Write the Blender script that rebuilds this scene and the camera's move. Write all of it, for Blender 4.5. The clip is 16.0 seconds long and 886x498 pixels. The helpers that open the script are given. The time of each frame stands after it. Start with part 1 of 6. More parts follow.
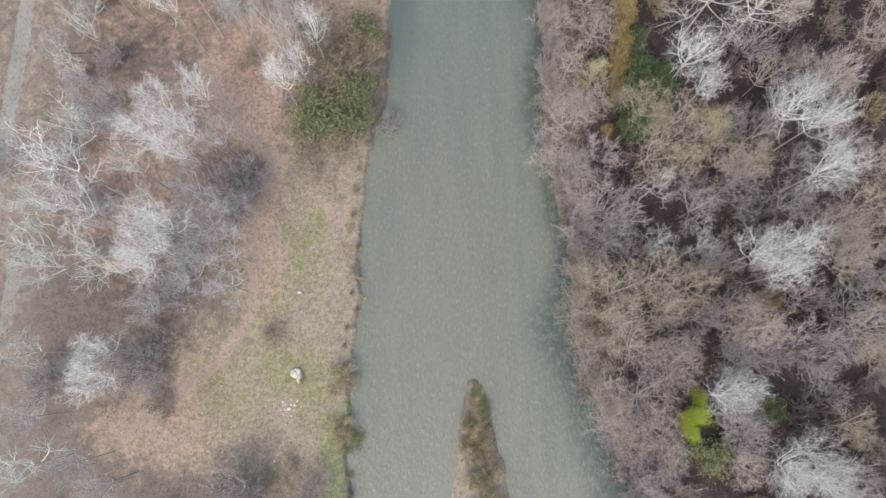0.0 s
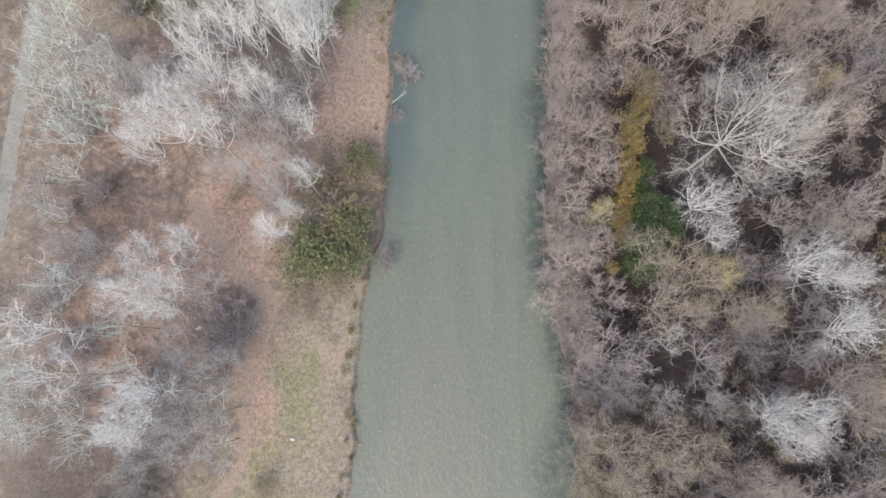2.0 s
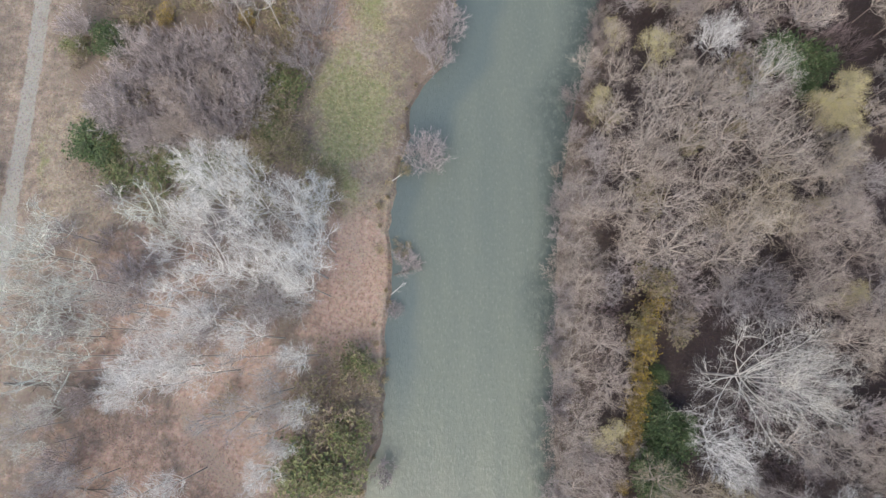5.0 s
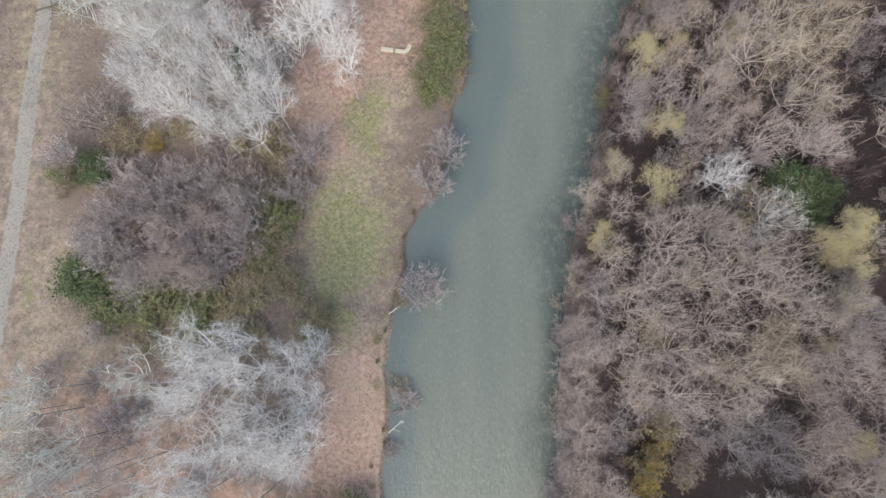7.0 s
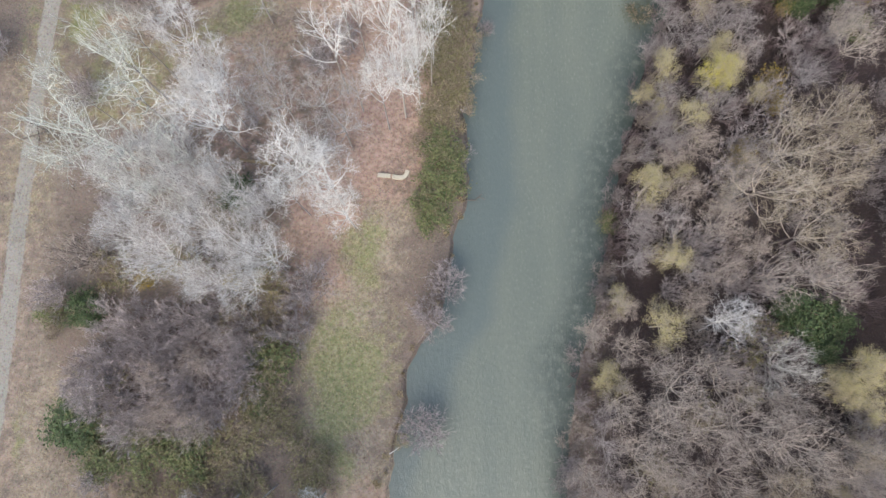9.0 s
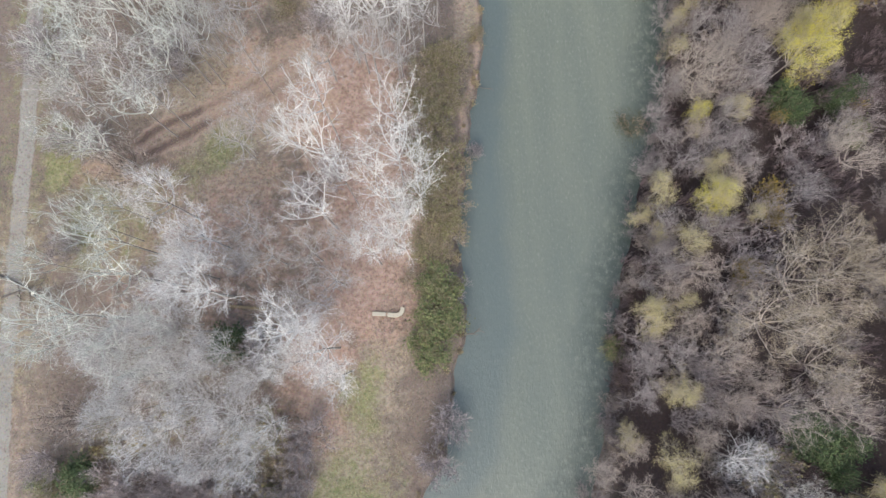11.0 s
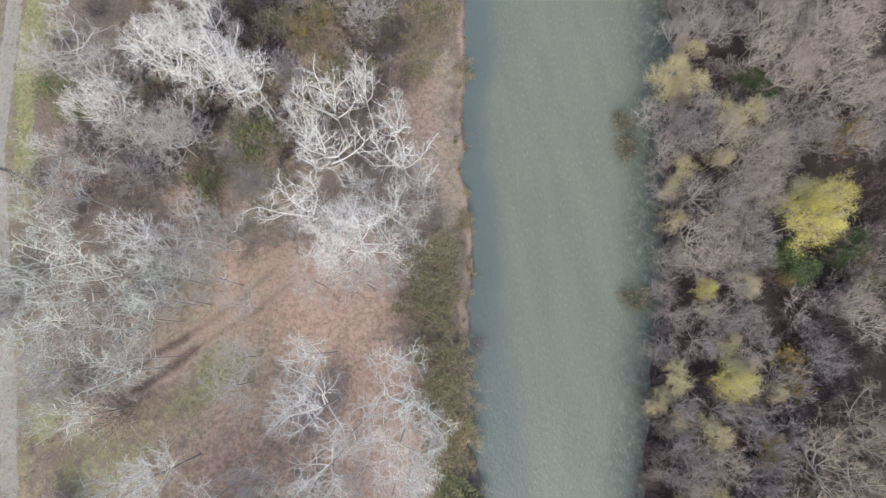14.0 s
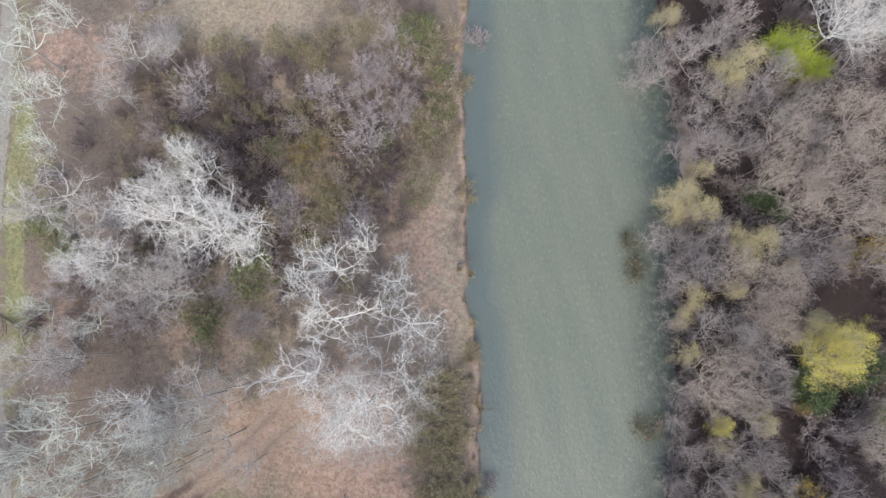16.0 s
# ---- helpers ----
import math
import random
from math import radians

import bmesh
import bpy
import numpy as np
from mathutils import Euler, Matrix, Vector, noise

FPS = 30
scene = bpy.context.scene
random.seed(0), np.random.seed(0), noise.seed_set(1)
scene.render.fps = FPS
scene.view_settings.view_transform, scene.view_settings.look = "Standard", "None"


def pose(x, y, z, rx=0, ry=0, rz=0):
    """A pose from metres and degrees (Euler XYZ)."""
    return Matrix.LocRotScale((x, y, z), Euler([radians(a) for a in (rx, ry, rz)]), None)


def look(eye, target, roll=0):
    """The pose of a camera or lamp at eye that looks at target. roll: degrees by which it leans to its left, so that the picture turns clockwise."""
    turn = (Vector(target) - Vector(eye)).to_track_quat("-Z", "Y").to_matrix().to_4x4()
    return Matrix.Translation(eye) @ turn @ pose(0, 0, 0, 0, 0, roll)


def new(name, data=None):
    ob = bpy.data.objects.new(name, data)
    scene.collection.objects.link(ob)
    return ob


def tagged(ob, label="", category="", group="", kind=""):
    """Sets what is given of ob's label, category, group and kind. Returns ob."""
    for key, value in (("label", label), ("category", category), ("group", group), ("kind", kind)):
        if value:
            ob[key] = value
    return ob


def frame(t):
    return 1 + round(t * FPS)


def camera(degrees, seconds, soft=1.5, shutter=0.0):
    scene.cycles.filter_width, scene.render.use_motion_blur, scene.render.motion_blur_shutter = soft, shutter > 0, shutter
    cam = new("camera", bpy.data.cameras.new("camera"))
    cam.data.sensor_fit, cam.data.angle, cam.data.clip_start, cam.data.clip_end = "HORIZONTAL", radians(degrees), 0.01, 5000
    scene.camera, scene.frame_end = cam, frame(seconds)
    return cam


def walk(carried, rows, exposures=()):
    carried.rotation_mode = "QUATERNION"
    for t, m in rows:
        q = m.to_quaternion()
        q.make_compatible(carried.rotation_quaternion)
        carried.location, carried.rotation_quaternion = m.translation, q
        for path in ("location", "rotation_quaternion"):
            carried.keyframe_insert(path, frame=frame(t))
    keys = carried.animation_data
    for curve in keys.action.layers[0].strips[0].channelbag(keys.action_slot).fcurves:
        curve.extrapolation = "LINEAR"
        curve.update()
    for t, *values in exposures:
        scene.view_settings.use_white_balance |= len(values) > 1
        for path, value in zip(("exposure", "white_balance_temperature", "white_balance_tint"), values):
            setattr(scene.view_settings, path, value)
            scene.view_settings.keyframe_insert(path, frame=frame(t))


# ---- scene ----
cam = camera(67.5, 16.0)
EXPOSURE, KELVIN, TINT = 0.66, 7030, 6
PATH = [
    (0, (-0.484, 0.196, 90.145), (-0.47, 0.527, 88.172), 1.6),
    (0.5, (-0.065, 5.161, 90.075), (-0.059, 5.491, 88.103), 0.4),
    (1, (0.327, 10.046, 90.022), (0.328, 10.374, 88.049), -0.5),
    (1.5, (0.649, 14.829, 89.975), (0.645, 15.156, 88.002), -1.4),
    (2, (0.856, 19.587, 89.912), (0.85, 19.913, 87.939), -1.7),
    (2.5, (0.949, 24.416, 89.803), (0.943, 24.737, 87.829), -1.9),
    (3, (0.94, 29.358, 89.688), (0.936, 29.673, 87.713), -1.4),
    (3.5, (0.866, 34.306, 89.603), (0.863, 34.612, 87.627), -1.1),
    (4, (0.744, 39.126, 89.553), (0.744, 39.428, 87.576), -0.6),
    (4.2, (0.685, 40.998, 89.554), (0.684, 41.297, 87.576), -0.6),
    (6.3, (-0.016, 60.168, 89.976), (0.005, 60.464, 87.998), 3.8),
    (6.5, (-0.077, 62.006, 89.992), (-0.054, 62.302, 88.014), 3.9),
    (7, (-0.197, 66.612, 90.073), (-0.17, 66.906, 88.095), 4.6),
    (7.5, (-0.249, 71.219, 90.173), (-0.216, 71.51, 88.195), 5.1),
    (8, (-0.214, 75.877, 90.243), (-0.183, 76.166, 88.264), 5.1),
    (8.5, (-0.043, 80.573, 90.256), (-0.014, 80.858, 88.277), 4.4),
    (9, (0.185, 85.253, 90.257), (0.21, 85.536, 88.278), 3.7),
    (9.2, (0.266, 87.117, 90.258), (0.29, 87.399, 88.278), 3.5),
    (11.3, (1.019, 106.656, 90.182), (1.062, 106.934, 88.201), 3.2),
    (11.5, (1.062, 108.499, 90.191), (1.108, 108.777, 88.211), 3.2),
    (12, (1.107, 113.05, 90.225), (1.161, 113.328, 88.245), 4.0),
    (12.5, (1.242, 117.549, 90.255), (1.305, 117.828, 88.276), 4.7),
    (13, (1.516, 122.087, 90.301), (1.588, 122.364, 88.321), 5.2),
    (13.5, (1.954, 126.687, 90.333), (2.029, 126.96, 88.354), 5.3),
    (14, (2.468, 131.253, 90.353), (2.548, 131.524, 88.373), 5.4),
    (14.5, (2.985, 135.842, 90.343), (3.069, 136.109, 88.363), 5.7),
    (15, (3.576, 140.447, 90.355), (3.665, 140.711, 88.375), 6.1),
    (15.5, (4.278, 145.002, 90.409), (4.367, 145.262, 88.428), 6.4),
    (16, (5.048, 149.596, 90.447), (5.138, 149.852, 88.465), 6.7),
]

walk(cam, [(t, look(eye, target, roll)) for t, eye, target, roll in PATH],
     exposures=[(0.0, EXPOSURE, KELVIN, TINT), (16.0, EXPOSURE, KELVIN, TINT)])

# ---- light: an overcast winter sky with a weak, very soft sun ----
world = bpy.data.worlds.new("overcast_sky")
scene.world = world
world.use_nodes = True
wt = world.node_tree
sky = wt.nodes.new("ShaderNodeTexSky")
sky.sky_type = "NISHITA"
sky.sun_disc = False
sky.sun_elevation, sky.sun_rotation = radians(51), radians(200)
sky.air_density, sky.dust_density, sky.ozone_density = 1.0, 2.5, 1.0
wt.nodes["Background"].inputs["Strength"].default_value = 0.20
wt.links.new(sky.outputs[0], wt.nodes["Background"].inputs["Color"])
sun = new("sun", bpy.data.lights.new("sun", "SUN"))
sun.data.energy, sun.data.angle, sun.data.color = 1.22, radians(34), (1.0, 0.96, 0.90)
sun.matrix_world = look((0, 0, 0), (math.sin(radians(20)) * 0.629, math.cos(radians(20)) * 0.629, -0.777))


# ---- materials ----
class Nodes:
    """A small builder for one material's node tree."""

    def __init__(self, name):
        self.mat = bpy.data.materials.new(name)
        self.mat.use_nodes = True
        self.t = self.mat.node_tree
        self.bsdf = self.t.nodes["Principled BSDF"]
        self.coord = self.t.nodes.new("ShaderNodeTexCoord").outputs["Object"]
        self.place = self.t.nodes.new("ShaderNodeNewGeometry").outputs["Position"]

    def put(self, socket, value):
        if hasattr(value, "is_linked"):
            self.t.links.new(value, socket)
        elif isinstance(value, tuple) and len(value) == 3 and socket.type == "RGBA":
            socket.default_value = (*value, 1)
        else:
            socket.default_value = value

    def noise(self, scale, detail=3.0, vector=None, rough=0.6):
        n = self.t.nodes.new("ShaderNodeTexNoise")
        n.inputs["Scale"].default_value, n.inputs["Detail"].default_value, n.inputs["Roughness"].default_value = scale, detail, rough
        self.put(n.inputs["Vector"], vector if vector is not None else self.place)
        return n.outputs[0]

    def cells(self, scale, vector=None):
        n = self.t.nodes.new("ShaderNodeTexVoronoi")
        n.inputs["Scale"].default_value = scale
        self.put(n.inputs["Vector"], vector if vector is not None else self.place)
        return n.outputs

    def ramp(self, fac, low, high):
        n = self.t.nodes.new("ShaderNodeMapRange")
        n.interpolation_type = "SMOOTHSTEP"
        for key, v in (("Value", fac), ("From Min", low), ("From Max", high)):
            self.put(n.inputs[key], v)
        return n.outputs[0]

    def mix(self, fac, a, b, how="MIX"):
        n = self.t.nodes.new("ShaderNodeMix")
        n.data_type, n.blend_type = "RGBA", how
        self.put(n.inputs[0], fac), self.put(n.inputs[6], a), self.put(n.inputs[7], b)
        return n.outputs[2]

    def sums(self, a, b, how="MULTIPLY"):
        n = self.t.nodes.new("ShaderNodeMath")
        n.operation = how
        self.put(n.inputs[0], a), self.put(n.inputs[1], b)
        return n.outputs[0]

    def scaled(self, x, y, z):
        n = self.t.nodes.new("ShaderNodeMapping")
        self.put(n.inputs["Vector"], self.place)
        n.inputs["Scale"].default_value = (x, y, z)
        return n.outputs[0]

    def attribute(self, name):
        n = self.t.nodes.new("ShaderNodeAttribute")
        n.attribute_name = name
        s = self.t.nodes.new("ShaderNodeSeparateColor")
        self.t.links.new(n.outputs["Color"], s.inputs[0])
        return s.outputs[0], s.outputs[1], s.outputs[2], n.outputs["Alpha"]

    def chance(self):
        return self.t.nodes.new("ShaderNodeObjectInfo").outputs["Random"]

    def island(self):
        return self.t.nodes.new("ShaderNodeNewGeometry").outputs["Random Per Island"]

    def done(self, colour, rough=0.9, bump=None, depth=0.02, strength=0.6, spec=0.2):
        self.put(self.bsdf.inputs["Base Color"], colour)
        self.put(self.bsdf.inputs["Roughness"], rough)
        self.bsdf.inputs["Specular IOR Level"].default_value = spec
        if bump is not None:
            n = self.t.nodes.new("ShaderNodeBump")
            n.inputs["Strength"].default_value, n.inputs["Distance"].default_value = strength, depth
            self.put(n.inputs["Height"], bump)
            self.put(self.bsdf.inputs["Normal"], n.outputs[0])
        return self.mat


def bark(name, a, b, dark=0.55, vary=0.75):
    """Bark between two tones from tree to tree, flecked and blotched."""
    n = Nodes(name)
    tone = n.mix(n.chance(), a, b)
    tone = n.mix(n.sums(n.ramp(n.noise(5.0), 0.45, 0.75), 0.5), tone, tuple(c * dark for c in a))
    tone = n.mix(n.sums(n.island(), vary), tone, tuple(c * 0.62 for c in b))
    return n.done(tone, 0.9, n.noise(30.0), 0.01)


def leafage(name, a, b, c):
    """Leaves that run between three tones, leaf by leaf, with duller patches."""
    n = Nodes(name)
    tone = n.mix(n.island(), a, b)
    tone = n.mix(n.sums(n.ramp(n.noise(0.9, 2.0), 0.42, 0.68), 0.7), tone, c)
    return n.done(tone, 0.65, spec=0.3)


# pale poplars, grey trees, pinkish-brown trees, tan trees, mauve shrubs, canes darkened for floor shade
WHITE_BARK = bark("white_bark", (0.84, 0.82, 0.80), (0.76, 0.74, 0.73), 0.72, 0.35)
WHITE_TWIG = bark("white_twig", (0.80, 0.77, 0.745), (0.70, 0.68, 0.66))
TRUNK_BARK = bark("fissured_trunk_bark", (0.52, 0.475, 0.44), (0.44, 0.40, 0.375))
GREY_BARK = bark("grey_bark", (0.58, 0.55, 0.53), (0.47, 0.45, 0.44), 0.6, 0.5)
GREY_TWIG = bark("grey_twig", (0.60, 0.565, 0.545), (0.49, 0.46, 0.45))
PINK_BARK = bark("pinkish_bark", (0.30, 0.25, 0.22), (0.24, 0.20, 0.185))
PINK_TWIG = bark("pinkish_twig", (0.54, 0.455, 0.40), (0.36, 0.31, 0.285))
HAZE_TWIG = bark("hazy_grey_twig", (0.54, 0.475, 0.475), (0.38, 0.335, 0.345))
PALE_TWIG = bark("pale_twig", (0.72, 0.69, 0.68), (0.50, 0.48, 0.48))
BUFF_TWIG = bark("buff_twig", (0.62, 0.585, 0.55), (0.52, 0.49, 0.47))
DUSK_TWIG = bark("dusky_twig", (0.46, 0.40, 0.39), (0.27, 0.235, 0.24))
ROSY_TWIG = bark("rosy_twig", (0.54, 0.45, 0.39), (0.36, 0.30, 0.28))
TAN_BARK = bark("tan_bark", (0.36, 0.30, 0.20), (0.33, 0.29, 0.21))
TAN_TWIG = bark("tan_twig", (0.46, 0.385, 0.28), (0.41, 0.345, 0.26))
MAUVE_TWIG = bark("mauve_twig", (0.64, 0.565, 0.56), (0.40, 0.35, 0.355))
BROWN_TWIG = bark("brown_twig", (0.54, 0.43, 0.335), (0.36, 0.285, 0.235))
PLUM_TWIG = bark("plum_twig", (0.29, 0.225, 0.235), (0.18, 0.14, 0.15))
# brown cane, its colour lowered to hold the gloom between the trees
SHADED_CANE = bark("shaded_cane", (0.13, 0.10, 0.095), (0.09, 0.072, 0.07))
DEAD_WOOD = bark("dead_wood", (0.14, 0.12, 0.11), (0.20, 0.18, 0.16))
LICHEN_BARK = bark("lichened_bark", (0.76, 0.77, 0.71), (0.64, 0.66, 0.61), 0.68, 0.4)
LICHEN_TWIG = bark("lichened_twig", (0.66, 0.66, 0.62), (0.55, 0.56, 0.53))
BUFF_BARK = bark("buff_bark", (0.72, 0.68, 0.62), (0.60, 0.57, 0.53), 0.65, 0.45)
TAUPE_BARK = bark("taupe_bark", (0.58, 0.50, 0.44), (0.46, 0.40, 0.36), 0.6, 0.6)
DUSK_BARK = bark("dusky_bark", (0.58, 0.53, 0.51), (0.40, 0.365, 0.365), 0.6, 0.6)
SILVER_BARK = bark("silvery_bark", (0.80, 0.78, 0.77), (0.69, 0.675, 0.665), 0.68, 0.45)
SILVER_TWIG = bark("silvery_twig", (0.70, 0.68, 0.67), (0.585, 0.57, 0.565))
STRAW = bark("dry_grass", (0.56, 0.47, 0.31), (0.48, 0.40, 0.25))
SUNKEN_LEAF = leafage("sunken_leaf", (0.03, 0.035, 0.018), (0.09, 0.085, 0.03), (0.05, 0.055, 0.035))
GREEN_LEAF = leafage("green_leaf", (0.045, 0.07, 0.028), (0.21, 0.225, 0.10), (0.15, 0.13, 0.08))
DARK_LEAF = leafage("dark_green_leaf", (0.025, 0.045, 0.02), (0.10, 0.145, 0.06), (0.07, 0.088, 0.045))
OLIVE_LEAF = leafage("olive_leaf", (0.095, 0.09, 0.045), (0.29, 0.265, 0.14), (0.25, 0.20, 0.14))
YELLOW_LEAF = leafage("yellow_leaf", (0.68, 0.58, 0.10), (0.50, 0.46, 0.11), (0.36, 0.37, 0.15))
PALE_YELLOW_LEAF = leafage("pale_yellow_leaf", (0.53, 0.46, 0.19), (0.38, 0.34, 0.21), (0.34, 0.30, 0.22))
OCHRE_LEAF = leafage("ochre_leaf", (0.50, 0.34, 0.06), (0.17, 0.14, 0.05), (0.10, 0.11, 0.045))
LIME_LEAF = leafage("lime_leaf", (0.34, 0.42, 0.03), (0.26, 0.36, 0.03), (0.36, 0.36, 0.05))


def ground_material():
    n = Nodes("riverside_ground")
    grass, straw, soil, gravel = n.attribute("cover")
    red, humus_shade, mud, _ = n.attribute("litter")
    fine, mid, wide = n.noise(9.0, 4.0), n.noise(1.7, 4.0), n.noise(0.25, 3.0)
    fleck = n.cells(16.0)[1]
    tone = n.mix(mid, (0.12, 0.097, 0.085), (0.28, 0.23, 0.197))
    tone = n.mix(n.ramp(wide, 0.4, 0.65), tone, (0.215, 0.173, 0.15))
    # humus tone that also carries the shade under trees and in gaps
    shade = n.sums(humus_shade, n.sums(n.sums(fine, 0.5), n.sums(n.noise(0.9, 4.0), 0.7), "ADD"), "ADD")
    tone = n.mix(n.sums(n.ramp(shade, 0.75, 1.4), n.ramp(humus_shade, 0.02, 0.2)), tone, n.mix(fine, (0.026, 0.020, 0.022), (0.070, 0.053, 0.054)))

    def patch(weight, colour):
        edge = n.ramp(n.sums(weight, n.sums(n.sums(fine, 0.6), n.sums(n.noise(0.7, 4.0), 1.3), "ADD"), "ADD"), 1.0, 1.6)
        return n.mix(n.sums(edge, n.ramp(weight, 0.02, 0.15)), tone, colour)

    tone = patch(straw, n.mix(n.ramp(mid, 0.3, 0.7), (0.26, 0.215, 0.17), (0.40, 0.34, 0.275)))
    tone = patch(n.sums(red, 0.95), n.mix(n.ramp(mid, 0.3, 0.7), (0.33, 0.225, 0.18), (0.52, 0.375, 0.31)))
    tone = patch(grass, n.mix(n.ramp(mid, 0.3, 0.75), (0.185, 0.20, 0.098), (0.335, 0.318, 0.195)))
    tone = patch(soil, n.mix(mid, (0.31, 0.225, 0.18), (0.47, 0.37, 0.31)))
    tone = n.mix(n.sums(mud, 0.85), tone, n.mix(fine, (0.085, 0.06, 0.054), (0.17, 0.125, 0.11)))
    tone = patch(gravel, n.mix(mid, (0.27, 0.258, 0.235), (0.36, 0.345, 0.318)))
    # pale flecks are held back where the shade is painted in
    open_air = n.sums(1.0, n.sums(humus_shade, 0.85), "SUBTRACT")
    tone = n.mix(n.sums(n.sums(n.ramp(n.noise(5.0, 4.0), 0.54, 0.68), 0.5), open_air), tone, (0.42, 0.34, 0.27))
    tone = n.mix(n.sums(n.ramp(n.noise(3.6, 4.0, n.scaled(1.3, 0.9, 1.0)), 0.52, 0.70), 0.6), tone, (0.07, 0.052, 0.042))
    tone = n.mix(0.25, tone, n.mix(1.0, tone, fleck, "MULTIPLY"))
    return n.done(tone, 0.95, n.sums(fine, mid, "ADD"), 0.12, 0.7, 0.1)


def water_material():
    n = Nodes("silty_river_water")
    calm, shoal, bank_reflection, _ = n.attribute("flow")
    streak = n.noise(1.0, 4.0, n.scaled(0.35, 0.05, 1.0))
    tone = n.mix(n.ramp(streak, 0.3, 0.7), (0.138, 0.156, 0.127), (0.164, 0.178, 0.142))
    tone = n.mix(n.sums(shoal, n.ramp(n.noise(0.5, 4.0), 0.2, 0.6)), tone, (0.178, 0.168, 0.14))
    tone = n.mix(calm, tone, (0.10, 0.126, 0.124))
    # dark reflection and shade of the far bank's trees, mixed into the water colour
    tone = n.mix(n.sums(bank_reflection, n.ramp(n.noise(0.8, 4.0), 0.15, 0.6)), tone, (0.056, 0.072, 0.067))
    brisk = n.sums(1.0, n.sums(calm, 0.85), "SUBTRACT")
    fleck = n.noise(3.4, 4.0, n.scaled(1.0, 0.45, 1.0), 0.75)
    tone = n.mix(n.sums(n.sums(n.ramp(fleck, 0.54, 0.66), brisk), 0.42), tone, (0.27, 0.275, 0.24))
    tone = n.mix(n.sums(n.sums(n.ramp(fleck, 0.46, 0.32), brisk), 0.38), tone, (0.075, 0.09, 0.078))
    chop = n.sums(fleck, n.noise(1.1, 3.0, n.scaled(1.0, 0.6, 1.0)), "ADD")
    return n.done(tone, 0.14, chop, 0.14, 0.5, 0.5)


GROUND, WATER = ground_material(), water_material()


def stone_material(name, a, b, dirt):
    n = Nodes(name)
    tone = n.mix(n.noise(2.5, 4.0), a, b)
    tone = n.mix(n.ramp(n.noise(6.0, 4.0), 0.55, 0.75), tone, dirt)
    return n.done(tone, 0.9, n.noise(12.0, 4.0), 0.03)


PALE_STONE = stone_material("pale_stone", (0.58, 0.56, 0.50), (0.42, 0.39, 0.33), (0.30, 0.28, 0.22))
CONCRETE = stone_material("weathered_concrete", (0.52, 0.48, 0.40), (0.46, 0.43, 0.36), (0.34, 0.31, 0.25))
TIMBER = stone_material("weathered_timber", (0.30, 0.23, 0.15), (0.22, 0.17, 0.11), (0.12, 0.09, 0.06))

# ---- the river and its banks: (y, x) along each water's edge ----
LEFT_EDGE = [(-60, -10), (-17, -12.0), (-11, -13.0), (-5, -12.4), (0, -11.7), (6, -11.2), (16, -11.1), (24, -10.3), (30, -9.8), (34, -8.8),
             (37, -7.4), (44, -7.2), (53, -6.8), (60, -6.4), (67, -6.8), (70, -5.9), (72, -5.4), (77, -4.4), (82, -4.2), (84, -2.8), (88, 0.6),
             (94, 1.9), (101, 3.2), (104, 4.8), (111, 5.2), (118, 4.9), (127, 6.5), (136, 8.2), (140, 10.0), (145, 10.6), (150, 11.2), (153, 10.9),
             (161, 12.4), (166, 13.9), (170, 14.8), (180, 16.4), (188, 18.1), (195, 20.6), (230, 28)]
RIGHT_EDGE = [(-60, 30), (-18, 23.8), (-10, 21.9), (-3, 19.2), (4, 17.6), (10, 17.8), (18, 16.9), (24, 15.8), (35, 15.0), (45, 15.2), (54, 15.8),
              (66, 16.6), (74, 17.8), (81, 19.2), (88, 21.4), (96, 23.2), (103, 25.0), (109, 26.2), (117, 29.0), (122, 30.4), (128, 33.4), (137, 36.0),
              (146, 38.0), (153, 39.2), (158, 41.0), (162, 44.2), (166, 44.6), (173, 45.6), (181, 46.8), (188, 47.4), (230, 56)]


def wobble(y, seed, size):
    return noise.noise(Vector((seed, y / size, 0.0)))


def edge(table, y, seed):
    ys, xs = zip(*table)
    x = float(np.interp(y, ys, xs)) if -60 < y < 230 else xs[0] + 0.13 * (min(y, 0) + 60) if y < 0 else xs[-1] + 0.18 * (y - 230)
    return x + 0.55 * wobble(y, seed, 4.0) + 0.3 * wobble(y, seed + 5, 1.3)


def left_edge(y):
    return edge(LEFT_EDGE, y, 1.3)


def right_edge(y):
    return edge(RIGHT_EDGE, y, 7.7)


def island(x, y):
    """Metres inside the grassy islet (below 0: outside)."""
    along = -2.4 - y
    half = 0.25 + 1.75 * math.sqrt(min(max(along, 0) / 5.0, 1.0)) + max(along - 5, 0) * 0.17 if along > 0 else along
    if along > 30:
        half *= max(0.0, 1 - (along - 30) / 6)
    return half - abs(x - 4.0 - 0.04 * along + 0.5 * wobble(y, 3.1, 3.0)) - 0.2 * wobble(y + x, 4.1, 0.9)


def height(x, y):
    """The ground's height above the river's surface."""
    d = max(left_edge(y) - x, x - right_edge(y))
    lump = noise.noise(Vector((x / 9, y / 9, 0.5))) * 0.22 + noise.noise(Vector((x / 2.2, y / 2.2, 2.5))) * 0.10
    if d >= 0:
        rise = min(d / 0.5, 1.0) * 0.55 + (1 - math.exp(-d / 3.0)) * 0.75
        return 0.02 + rise + lump * min(d / 1.5, 1.0)
    i = island(x, y)
    if i > -0.6:
        return -0.25 + 0.55 * min(max((i + 0.6) / 1.1, 0), 1) + 0.35 * min(max(i / 2.0, 0), 1) + lump * 0.3
    return max(-1.4, -0.05 + d * 0.5)


